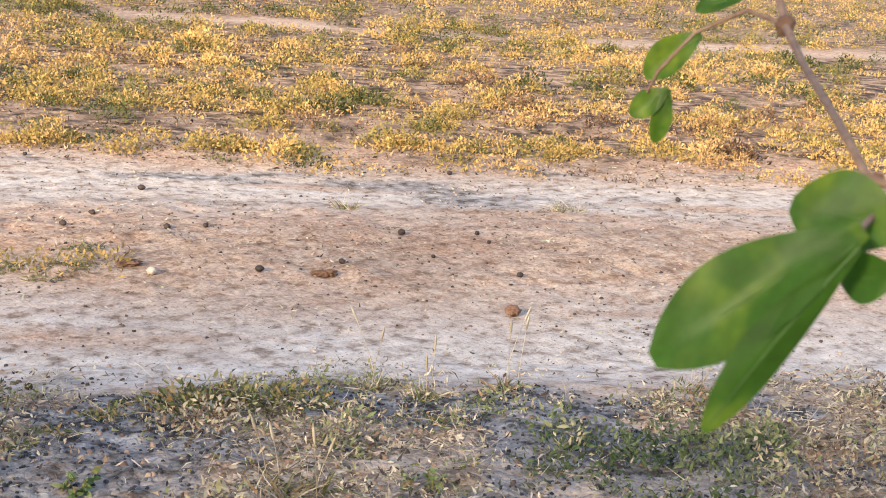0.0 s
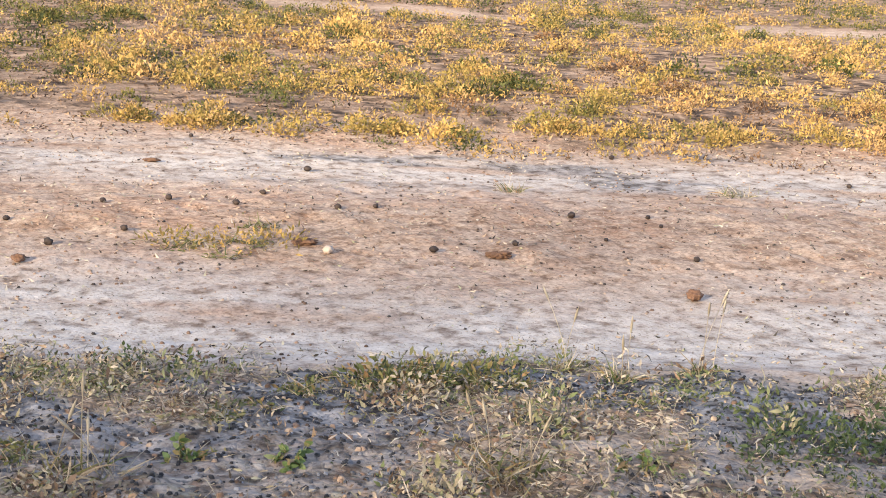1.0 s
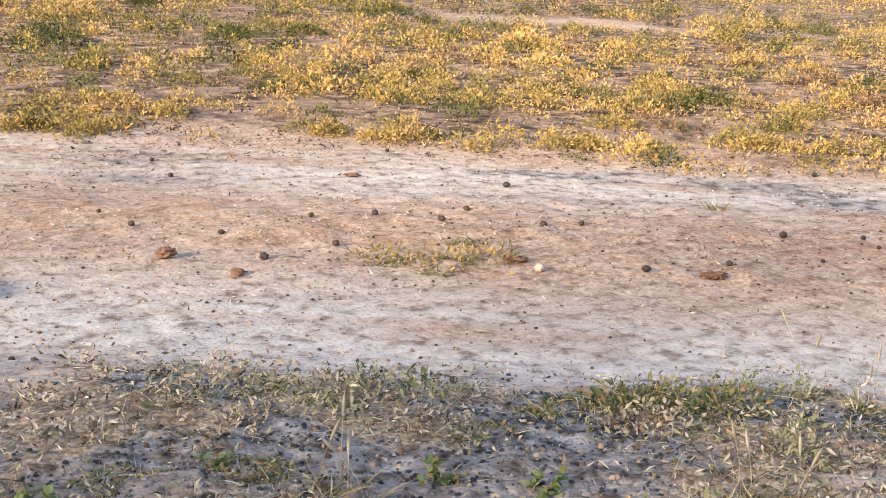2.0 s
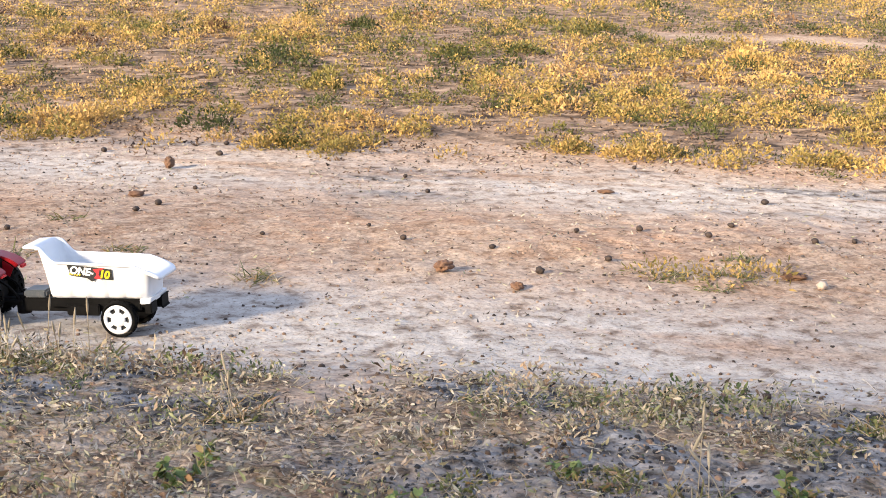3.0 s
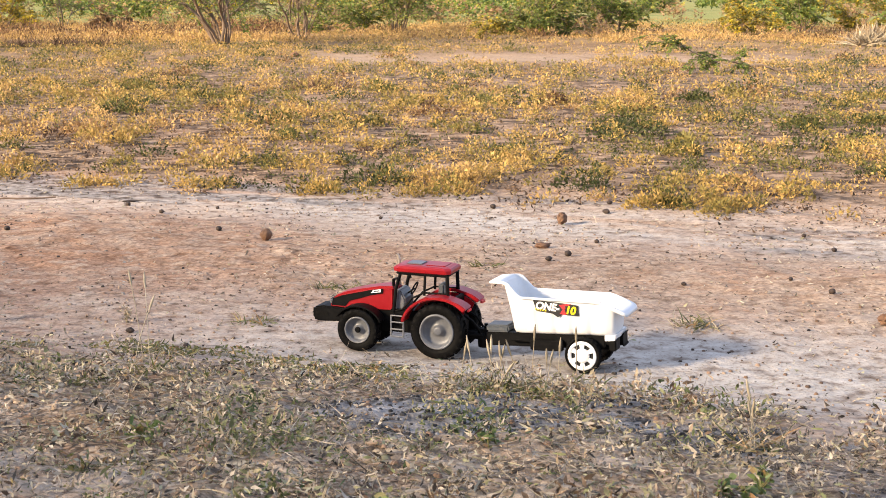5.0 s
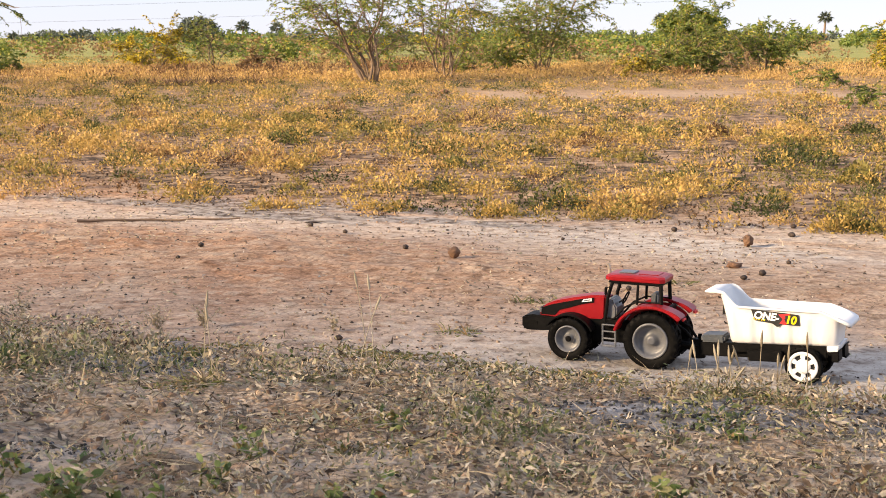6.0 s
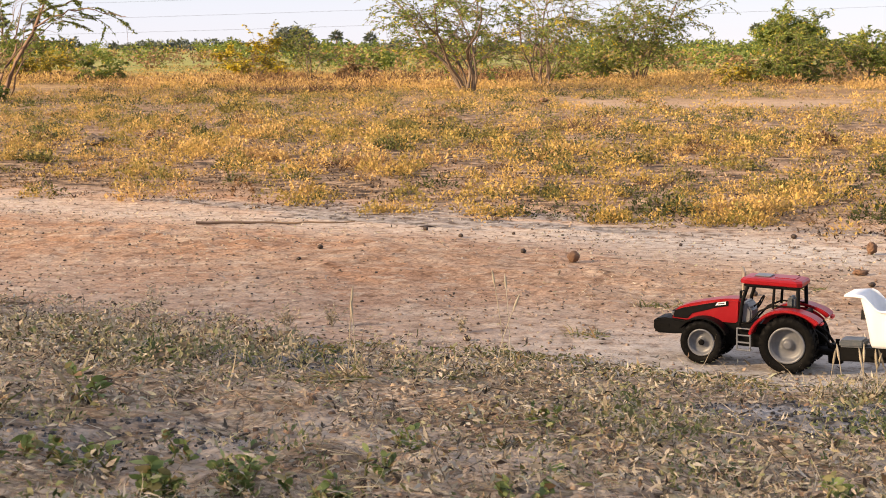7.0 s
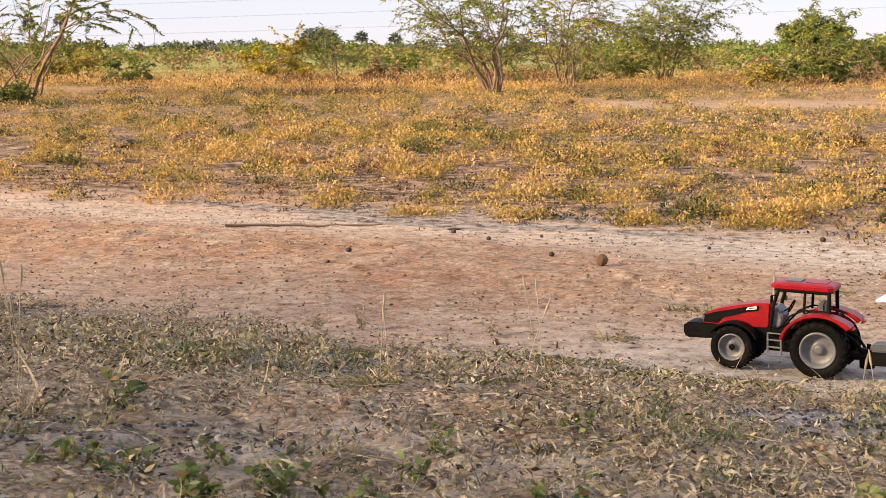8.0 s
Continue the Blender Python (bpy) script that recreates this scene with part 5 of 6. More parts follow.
def build_trailer():
    root = new("toy_trailer")
    # tub: a thin shell, open at the top, rounded at its corners, with a raised front and a flared tail scoop
    bm = bmesh.new()

    def rim_z(x):
        up = max(0.0, min(1.0, (x - 0.086) / 0.026))
        down = max(0.0, min(1.0, (-0.022 - x) / 0.030))
        return 0.1010 + 0.0035 * (x + 0.02) / 0.09 + 0.0200 * smooth(0.0, 1.0, up) - 0.0125 * down ** 1.4

    def outline(v):
        """The tub's plan at level v, as points on a rectangle with round corners."""
        x0, x1, hy, r = -0.0420 - 0.0040 * v, 0.1020 + 0.0130 * v ** 1.5, 0.0365 + 0.0050 * v, 0.011
        flat = [(x1 - r - (x1 - x0 - 2 * r) * k / 44, hy) for k in range(45)]
        pts = flat + [(x0 + r - r * math.sin(a), hy - r + r * math.cos(a)) for a in np.linspace(0, math.pi / 2, 7)[1:]]
        pts += [(x0, y) for y in np.linspace(hy - r, -hy + r, 10)[1:-1]]
        pts += [(x, -y) for x, y in pts[50:44:-1]] + [(x, -y) for x, y in flat[::-1]]
        pts += [(x1 - r + r * math.sin(a), -hy + r - r * math.cos(a)) for a in np.linspace(0, math.pi / 2, 7)[1:]]
        pts += [(x1, y) for y in np.linspace(-hy + r, hy - r, 10)[1:-1]]
        return pts + [(x1 - r + r * math.cos(a), hy - r + r * math.sin(a)) for a in np.linspace(0, math.pi / 2, 7)[:-1]]

    rings = []
    for v in (0.0, 0.02, 0.08, 0.25, 0.5, 0.68, 0.76, 0.84, 0.94, 1.0):
        tuck = 0.006 * max(0.0, 1 - v / 0.08) ** 2
        swell = 0.0034 * min(1.0, v / 0.08) * max(0.0, min(1.0, (0.80 - v) / 0.10))
        ring = []
        for x, y in outline(v):
            mid = max(0.0, 1 - abs((x - 0.03) / 0.072) ** 6)
            wave = swell * mid * smooth(0.35, 0.75, 0.5 - 0.5 * math.cos(2 * math.pi * (x + 0.040) / 0.0255))
            side = 1 if y > 0 else -1
            z = 0.053 + (rim_z(x) - 0.053) * v
            ring.append(bm.verts.new((x * (1 - tuck * 4), y + side * (wave - tuck) * (abs(y) > 0.03), z)))
        rings.append(ring)
    for grow, fall in ((1.0, -0.0004), (1.05, -0.0022)):
        ring = []
        for w in rings[9]:
            x, y, z = w.co
            side = 1 if y > 0 else -1
            tail, nose = max(0.0, min(1.0, (-0.024 - x) / 0.018)), max(0.0, min(1.0, (x - 0.108) / 0.006))
            ring.append(bm.verts.new((x - 0.0150 * tail * grow + 0.0200 * nose * grow, y + side * 0.0040 * grow * (abs(y) > 0.03) * (1 - 0.6 * nose), z + fall * (1 + 1.2 * tail) - 0.0055 * tail * grow - 0.001 * nose)))
        rings.append(ring)
    for a, b in zip(rings, rings[1:]):
        for k in range(len(a)):
            j = (k + 1) % len(a)
            bm.faces.new((a[k], a[j], b[j], b[k]))
    bm.faces.new(rings[0])
    bmesh.ops.recalc_face_normals(bm, faces=bm.faces)
    tub = part("tub", bm, WHITE, root, "glossy white tipping tub with a flared tail")
    mod = tub.modifiers.new("thickness", "SOLIDIFY")
    mod.thickness, mod.offset = 0.0022, 0
    for f in tub.data.polygons:
        f.use_smooth = True
    part("tail_skirt", prism([(-0.030, 0.046), (-0.030, 0.054), (-0.046, 0.054), (-0.044, 0.046)], -0.040, 0.040, 0.0008), WHITE, root)
    part("chassis", block(-0.036, 0.150, -0.018, 0.018, 0.030, 0.050, 0.002), BLACK, root, "black trailer frame")
    for s in (-1, 1):
        part("side_rail", block(-0.038, 0.112, 0.019 * s, 0.034 * s, 0.040, 0.0525, 0.0015), BLACK, root)
        part("side_box", block(0.030, 0.078, 0.034 * s, 0.041 * s, 0.029, 0.045, 0.0015), BLACK, root)
        part("mudguard_bracket", block(-0.030, 0.026, 0.026 * s, 0.036 * s, 0.036, 0.0525, 0.0015), BLACK, root)
        part("tail_block", block(-0.046, -0.036, 0.012 * s, 0.040 * s, 0.032, 0.048, 0.0015), BLACK, root)
        spoked_wheel(root, 0.0, 0.0445 * s, 0.0265, 0.019, 0.0200, s)
    part("axle", rod([(0, -0.044, 0.0265), (0, 0.044, 0.0265)], 0.004, 10), BLACK, root)
    part("tool_box", block(0.114, 0.148, -0.021, 0.021, 0.050, 0.0605, 0.0025), SLATE, root, "grey-blue box on the drawbar")
    part("drawbar", add_to(block(0.146, 0.166, -0.007, 0.007, 0.034, 0.046, 0.001), lathe_z(0.157, 0.0105, 0.024, 0.052)), BLACK, root)
    # printed decal on both flanks
    for s in (-1, 1):
        m = pose(0.067, 0.0449 * s, 0.0878, 90 - 4.2, 0, 180 if s > 0 else 0) @ pose(0, 0, 0, 0, 0, -3.5)
        decal = part("decal", flat_shape([(-0.004, 0.0140), (0.044, 0.0125), (0.061, 0.0115), (0.0635, -0.0030), (0.040, -0.0030), (0.033, -0.0075), (0.026, -0.0030), (0.002, -0.0010)]), INK_BLACK, root, "black racing decal with lettering")
        decal.matrix_basis = m
        part("red_flash", flat_shape([(0.034, 0.0100), (0.052, 0.0130), (0.047, 0.0100), (0.042, 0.0040), (0.046, -0.0035), (0.036, -0.0022), (0.040, 0.004)], 0.0003), INK_RED, decal)
        part("yellow_panel", flat_shape([(0.043, 0.0095), (0.0585, 0.0090), (0.0600, -0.0005), (0.0445, 0.0005)], 0.0005), INK_BLACK, decal)
        for k in range(5):
            part("hazard_bar", flat_shape([(0.0005 + 0.0036 * k, 0.0028 - 0.0002 * k), (0.0022 + 0.0036 * k, 0.0027 - 0.0002 * k), (0.0012 + 0.0036 * k, 0.0002 - 0.0002 * k), (-0.0006 + 0.0036 * k, 0.0003 - 0.0002 * k)], 0.0005), INK_YELLOW, decal)
        lettering("ONE-", 0.0142, INK_WHITE, decal, pose(0.0000, 0.0024, 0.0008, 0, 0, -2.5), "lettering", 0.15)
        lettering("10", 0.0150, INK_YELLOW, decal, pose(0.0430, -0.0008, 0.0009, 0, 0, -2.5), "numerals", 0.15)
    return tagged(root, "white toy tipping trailer on a black frame with white-rimmed wheels", "toy trailer")


def lathe_z(x, r, z0, z1):
    bm = bmesh.new()
    bmesh.ops.create_cone(bm, cap_ends=True, segments=18, radius1=r, radius2=r, depth=z1 - z0, matrix=Matrix.Translation((x, 0, (z0 + z1) / 2)))
    return rounded(bm, 0.001, 1)


def flat_shape(outline, z=0.0):
    bm = bmesh.new()
    low = [bm.verts.new((x, y, z)) for x, y in outline]
    high = [bm.verts.new((x, y, z + 0.0003)) for x, y in outline]
    bm.faces.new(high)
    for k in range(len(low)):
        j = (k + 1) % len(low)
        bm.faces.new((low[k], low[j], high[j], high[k]))
    bmesh.ops.recalc_face_normals(bm, faces=bm.faces)
    return bm


def standing(x, y, turn, feet):
    """A pose on the ground for wheels at the given places."""
    c, s = math.cos(radians(turn)), math.sin(radians(turn))
    hs = [h1(x + fx * c - fy * s, y + fx * s + fy * c) for fx, fy in feet]
    return pose(x, y, sum(hs) / len(hs) - 0.0005, 0, 0, turn)


NARROW = Matrix.Diagonal((1, 0.78, 1, 1))
TURN = 153.0
tc, ts = math.cos(radians(TURN)), math.sin(radians(TURN))
TX, TY = 0.380 + 0.034 * ts, 1.8915 - 0.034 * tc
tractor = build_tractor()
tractor.matrix_basis = standing(TX, TY, TURN, ((0, 0.034), (0, -0.034), (0.124, 0.031), (0.124, -0.031))) @ NARROW
PIN_X, PIN_Y = TX - 0.060 * tc, TY - 0.060 * ts
TURN2 = 149.5
c2, s2 = math.cos(radians(TURN2)), math.sin(radians(TURN2))
RX, RY = PIN_X - 0.157 * c2, PIN_Y - 0.157 * s2
trailer = build_trailer()
trailer.matrix_basis = standing(RX, RY, TURN2, ((0, 0.035), (0, -0.035))) @ pose(0, 0, 0, 0, 3.8, 0) @ Matrix.Diagonal((1, 0.74, 1, 1))


# ---- shrubs and trees ----
def tree(name, x, y, tall, stems, spread, leaf_count, leaf, material, seed, label, lean=(0, 0), bare=0.0, fork=3, thick=0.035, category="shrub", droop=0.15, depth=2, group="", z=None):
    """Stems that fork into limbs and twigs, and a crown of single leaves along the twigs."""
    rng = np.random.default_rng(seed)
    root = new(name)
    root.location = (x, y, (h1(x, y) if z is None else z) - 0.02)
    wood, twigs = [], []

    def grow(p, way, length, r, level):
        n = 5
        pts, radii = [p], [r]
        for k in range(n):
            way = way + rng.normal(0, 0.12, 3) + np.array([0, 0, -droop * 0.3 * (level >= 2)])
            way = way / np.linalg.norm(way)
            p = p + way * length / n
            pts.append(p)
            radii.append(r * (1 - 0.5 * (k + 1) / n))
        wood.append(tube_np(pts, radii, 6 if level == 0 else 4 if level == 1 else 3))
        if level >= depth - 1 or (level == depth - 2):
            twigs.append((np.array(pts), level))
        if level < depth:
            for k in range(fork + (level == 0)):
                at = pts[rng.integers(2, n + 1)]
                turn = rng.normal(0, 1, 3)
                turn[2] = abs(turn[2]) * 0.4 - droop
                w = way * 0.75 + turn / np.linalg.norm(turn) * (0.55 + 0.45 * spread)
                grow(at, w / np.linalg.norm(w), length * rng.uniform(0.5, 0.8), max(r * 0.5, 0.0022), level + 1)

    for k in range(stems):
        a = 6.28 * k / stems + rng.uniform(-0.6, 0.6)
        w = np.array([math.cos(a) * spread * 0.6 + lean[0], math.sin(a) * spread * 0.6 + lean[1], 1.0])
        grow(np.array([0.06 * math.cos(a), 0.06 * math.sin(a), 0.0]), w / np.linalg.norm(w), tall * rng.uniform(0.4, 0.6), thick * rng.uniform(0.7, 1.1), 0)
    part("trunk", np_mesh("trunk", *joined(wood)), BARK, root)
    weights = np.array([1.0 if lv >= depth - 1 else 0.35 for _, lv in twigs])
    if bare:
        weights *= rng.uniform(0, 1, len(twigs)) > bare
    pick = rng.choice(len(twigs), leaf_count, p=weights / weights.sum())
    paths = np.array([p for p, _ in twigs])
    t = rng.uniform(0.5, 4.99, leaf_count)
    i = t.astype(int)
    f = (t - i)[:, None]
    base = paths[pick, i] * (1 - f) + paths[pick, i + 1] * f
    base = base + rng.normal(0, leaf * 0.5, base.shape)
    ways = sphere_ways(rng, leaf_count, -0.8, 0.6)
    v, q = ribbons(rng, base, ways, leaf * rng.uniform(0.5, 1.2, leaf_count), leaf * 0.42, 1 if leaf > 0.04 else 2, 0.4, 0.15, True)
    part("crown", np_mesh("crown", v, q), material, root)
    return tagged(root, label, category, group)


# shrubs along the far side of the field
RED_BARK = plain_material("reddish_bark", (0.10, 0.055, 0.036), (0.21, 0.135, 0.09), 0.85, 14, 0.004)
PALE_BARK = plain_material("pale_bark", (0.10, 0.07, 0.05), (0.24, 0.175, 0.125), 0.85, 14, 0.004)
YELLOW_TIP = leaf_material("yellow_leaf", [(0.0, (0.55, 0.44, 0.04)), (1.0, (0.68, 0.53, 0.05))], None, 1, 0.35, 0.55)


def thorn_shrub(name, x, y, tall, radius, stems, sprays, leaf_count, leaf, material, seed, label, bark=None, thick=0.018, lean=0.0, dead=0.15, yellow=0.03, category="shrub", leaders=()):
    """A vase of bare stems that fork, then long arching sprays with small leaves along both sides."""
    rng = np.random.default_rng(seed)
    root = new(name)
    root.location = (x, y, h1(x, y) - 0.02)
    wood, starts, leafy = [], [], []

    def limb(p, way, length, r, sag, n=7, wob=0.10):
        pts, radii = [p], [r]
        for k in range(n):
            way = way + rng.normal(0, wob, 3) + np.array([0, 0, -sag / n])
            way = way / np.linalg.norm(way)
            p = p + way * length / n
            pts.append(p)
            radii.append(max(r * (1 - 0.6 * (k + 1) / n), 0.0016))
        return np.array(pts), radii

    for k in range(stems):
        a = 6.28 * (k + rng.uniform(-0.4, 0.4)) / stems
        out = radius / tall * rng.uniform(0.0, 0.9)
        foot = np.array([0.09 * math.cos(a), 0.09 * math.sin(a), 0.0]) * (0.5 + 0.02 * stems)
        pts, radii = limb(foot, np.array([math.cos(a) * out + lean, math.sin(a) * out, 0.9]), tall * rng.uniform(0.3, 0.85), thick * rng.uniform(0.4, 1.15), -0.1, 7, 0.2)
        wood.append(tube_np(pts, radii, 6))
        starts += [(p, pts[-1] - pts[-3]) for p in pts[2:]] + [(pts[-1], pts[-1] - pts[-3])] * 2
        for _ in range(3):
            i = rng.integers(2, 7)
            turn = sphere_ways(rng, 1, -0.1, 0.6)[0]
            sub_pts, sub_r = limb(pts[i], turn + 0.8 * (pts[i] - pts[i - 1]) / np.linalg.norm(pts[i] - pts[i - 1]), tall * rng.uniform(0.2, 0.42), radii[i] * 0.6, 0.0)
            wood.append(tube_np(sub_pts, sub_r, 4))
            starts += [(p, sub_pts[-1] - sub_pts[-3]) for p in sub_pts[2:]]
    for line in leaders:
        pts = np.array(line, float)
        t = np.linspace(0, len(pts) - 1, 14)
        fine_pts = np.stack([np.interp(t, np.arange(len(pts)), pts[:, c]) for c in range(3)], 1) + rng.normal(0, 0.012, (14, 3))
        wood.append(tube_np(fine_pts, np.linspace(thick * (1.2 if line is leaders[0] else 0.45), thick * (0.45 if line is leaders[0] else 0.15), 14), 7))
        starts += [(p, fine_pts[-1] - fine_pts[-4]) for p in fine_pts[6:]] * 3
    for k in range(sprays):
        p, way = starts[rng.integers(len(starts))]
        away = np.array([p[0], p[1], 0.0]) / (np.hypot(p[0], p[1]) + 1e-6)
        turn = sphere_ways(rng, 1, -0.25, 0.75)[0]
        pts, radii = limb(p, 0.6 * way / (np.linalg.norm(way) + 1e-6) + 0.5 * away + 0.8 * turn, tall * rng.uniform(0.18, 0.42), thick * 0.22, 0.75, 8, 0.07)
        wood.append(tube_np(pts[::2], radii[::2], 3))
        if rng.uniform() > dead:
            leafy.append(pts)
        for _ in range(3):
            i = rng.integers(2, 8)
            tw, tr = limb(pts[i], sphere_ways(rng, 1, -0.6, 0.5)[0] + 0.9 * (pts[i] - pts[i - 1]) / np.linalg.norm(pts[i] - pts[i - 1]), tall * rng.uniform(0.06, 0.16), thick * 0.12, 0.5, 8, 0.08)
            wood.append(tube_np(tw[::4], tr[::4], 3))
            if rng.uniform() > dead:
                leafy.append(tw)
    part("trunk", np_mesh("trunk", *joined(wood)), bark or PALE_BARK, root)
    paths = np.array(leafy)
    for what, count, mat in (("crown", int(1.5 * leaf_count * (1 - yellow)), material), ("yellow_leaves", int(1.2 * leaf_count * yellow), YELLOW_TIP)):
        if not count:
            continue
        pool = np.arange(len(paths)) if what == "crown" else rng.choice(len(paths), max(3, int(len(paths) * max(0.07, yellow))))
        pick = rng.choice(pool, count)
        t = rng.uniform(0.8, 7.99, count)
        i, f = t.astype(int), (t % 1)[:, None]
        a, b = paths[pick, i], paths[pick, i + 1]
        run = (b - a) / np.linalg.norm(b - a, axis=1, keepdims=True)
        flat = np.cross(run, (0, 0, 1.0)) * np.where(rng.uniform(0, 1, count) < 0.5, -1, 1)[:, None]
        ways = flat + 0.35 * run + rng.normal(0, 0.25, (count, 3)) + np.array([0, 0, -0.25])
        v, q = slips(rng, a * (1 - f) + b * f, ways, leaf * 0.9 * rng.uniform(0.6, 1.3, count), leaf * 0.36, 0.3)
        part(what, np_mesh(what, v, q), mat, root)
    return tagged(root, label, category)


thorn_shrub("thorn_tree", -4.24, 12.11, 1.25, 0.6, 3, 46, 5200, 0.034, SHRUB, 21, "leaning thorn tree with feathery drooping sprays and a reddish trunk", RED_BARK, 0.018, 0.15, 0.25, 0.0, "tree",
            [[(0, 0, 0), (0.10, 0, 0.30), (0.30, 0.02, 0.65), (0.46, 0.0, 1.0), (0.60, 0.0, 1.5), (0.66, 0, 2.0)],
             [(0.36, 0.0, 0.78), (0.66, 0.05, 0.90), (1.0, 0.0, 0.98), (1.35, 0.05, 1.10), (1.75, 0.0, 1.22)],
             [(0.30, 0.0, 0.65), (0.55, -0.1, 0.78), (0.85, -0.1, 0.80), (1.15, -0.12, 0.72)]])
thorn_shrub("thorn_bush", -4.2, 11.4, 0.34, 0.46, 7, 90, 4600, 0.027, SHRUB, 22, "low green thorn bush round the foot of a leaning tree", None, 0.006, 0, 0.12, 0.02)
thorn_shrub("thorn_tree", -5.1, 13.6, 1.6, 0.9, 7, 60, 5200, 0.04, SHRUB, 23, "open thorn tree with bare twigs against the sky", None, 0.016, 0.1, 0.4, 0.0, "tree")
thorn_shrub("thorn_tree", -0.11, 14.3, 1.75, 1.35, 9, 150, 4600, 0.048, SHRUB, 24, "many-stemmed open thorn shrub with pale stems and yellow tips", None, 0.018, -0.04, 0.15, 0.03, "tree")
thorn_shrub("thorn_tree", 0.78, 16.5, 1.6, 1.15, 11, 150, 4200, 0.046, SHRUB, 25, "many-stemmed thorn shrub with brown twigs and yellow leaves", None, 0.016, 0.03, 0.35, 0.14, "tree")
thorn_shrub("thorn_tree", 2.25, 19.3, 1.9, 1.4, 11, 230, 9000, 0.05, SHRUB, 26, "dense green thorn shrub with feathery upright sprays", None, 0.013, 0, 0.06, 0.015, "tree")
thorn_shrub("thorn_tree", 3.95, 17.9, 0.86, 1.6, 10, 200, 13000, 0.038, SHRUB, 27, "broad green thorn thicket with long arching sprays", None, 0.012, -0.05, 0.08, 0.02, "tree")
thorn_shrub("thorn_tree", 5.2, 18.6, 0.95, 1.5, 10, 200, 13000, 0.04, SHRUB, 28, "broad green thorn thicket at the field's far side", None, 0.012, 0, 0.08, 0.02, "tree")
thorn_shrub("thorn_bush", 3.0, 16.3, 0.33, 0.33, 6, 70, 1822, 0.036, YELLOW_SHRUB, 29, "small round bush with yellow flowers", None, 0.006, 0, 0.12, 0.09)
thorn_shrub("thorn_bush", -3.42, 20.9, 0.82, 1.1, 9, 120, 8000, 0.046, YELLOW_SHRUB, 30, "rounded bush full of yellowing leaves", None, 0.008, 0, 0.06, 0.45)
thorn_shrub("thorn_bush", -2.6, 21.6, 0.94, 0.85, 5, 70, 3240, 0.036, SHRUB, 31, "upright green bush beside a yellowing one", None, 0.011, 0, 0.12, 0.02)
thorn_shrub("thorn_bush", 1.65, 19.0, 0.62, 0.72, 7, 70, 5400, 0.032, SHRUB, 32, "low spreading green bush under taller shrubs", None, 0.010, 0, 0.12, 0.02)
thorn_shrub("thorn_bush", 1.2, 18.8, 0.53, 0.60, 7, 70, 4140, 0.032, SHRUB, 42, "low spreading green bush under taller shrubs", None, 0.010, 0, 0.12, 0.02)
thorn_shrub("thorn_bush", 4.5, 17.0, 0.43, 0.49, 7, 70, 2700, 0.026, BROWN_SHRUB, 33, "low withered brown bush before a green thicket", None, 0.007, 0, 0.45, 0.02)
thorn_shrub("thorn_bush", 6.6, 17.2, 0.69, 0.71, 6, 70, 4617, 0.043, YELLOW_SHRUB, 34, "green and yellow bush on the dry field", None, 0.008, 0, 0.12, 0.09)
thorn_shrub("thorn_bush", 8.5, 20.0, 0.88, 0.90, 6, 70, 5103, 0.050, SHRUB, 35, "green bush at the far edge of the field", None, 0.010, 0, 0.12, 0.02)
thorn_shrub("thorn_bush", 9.6, 20.5, 0.94, 0.97, 6, 70, 5103, 0.050, YELLOW_SHRUB, 36, "yellow-green bush at the far edge of the field", None, 0.010, 0, 0.12, 0.09)
thorn_shrub("thorn_bush", -1.65, 19.0, 0.38, 0.41, 6, 70, 3159, 0.045, BROWN_SHRUB, 37, "low withered brown bush in long dry grass", None, 0.008, 0, 0.45, 0.02)
thorn_shrub("thorn_bush", -6.4, 20.0, 0.6, 0.82, 6, 70, 3600, 0.050, YELLOW_SHRUB, 38, "green bush behind the dry field", None, 0.010, 0, 0.12, 0.02)
thorn_shrub("thorn_bush", -4.9, 18.0, 0.40, 0.57, 6, 70, 3000, 0.045, SHRUB, 43, "low green bush behind the dry field", None, 0.010, 0, 0.12, 0.02)
tree("dark_tree", -7.2, 55.0, 1.2, 9, 0.7, 12150, 0.188, HAZED_LEAF, 39, "dark round-headed tree standing over the scrub", (0, 0), 0, 3, 0.06, "tree", 0.0, 3)
tree("thorn_tree", 9.5, 42.0, 1.7, 10, 0.8, 10800, 0.112, SHRUB, 40, "green tree rising over the thicket", (0, 0), 0.1, 3, 0.04, "tree", 0.1)
thorn_shrub("fallen_branch", 3.38, 9.06, 0.55, 0.4, 0, 34, 2400, 0.024, SHRUB, 41, "green cut thorn branch lying on the field", None, 0.007, 0, 0.05, 0.0, "branch",
            [[(0.55, 0, 0.03), (0.15, 0.03, 0.08), (-0.15, 0, 0.13), (-0.45, 0.02, 0.26)], [(0.35, 0, 0.05), (0.05, -0.1, 0.1), (-0.2, -0.12, 0.1)]])


def stubble(x, y, seed, n, radius, tall, label, name="dry_shrub", mat=None):
    plant(name, x, y, [tuft(seed, n, radius, tall, tall * 0.05, 0.2, 0.98, False, 0.4, 0.15)], [tuft(seed + 1, n // 2, radius, tall * 0.8, tall * 0.03, -0.1, 0.9, False, 0.6, 0.2)], label, name.replace("_", " "), "", mat or STRAW, BARK)


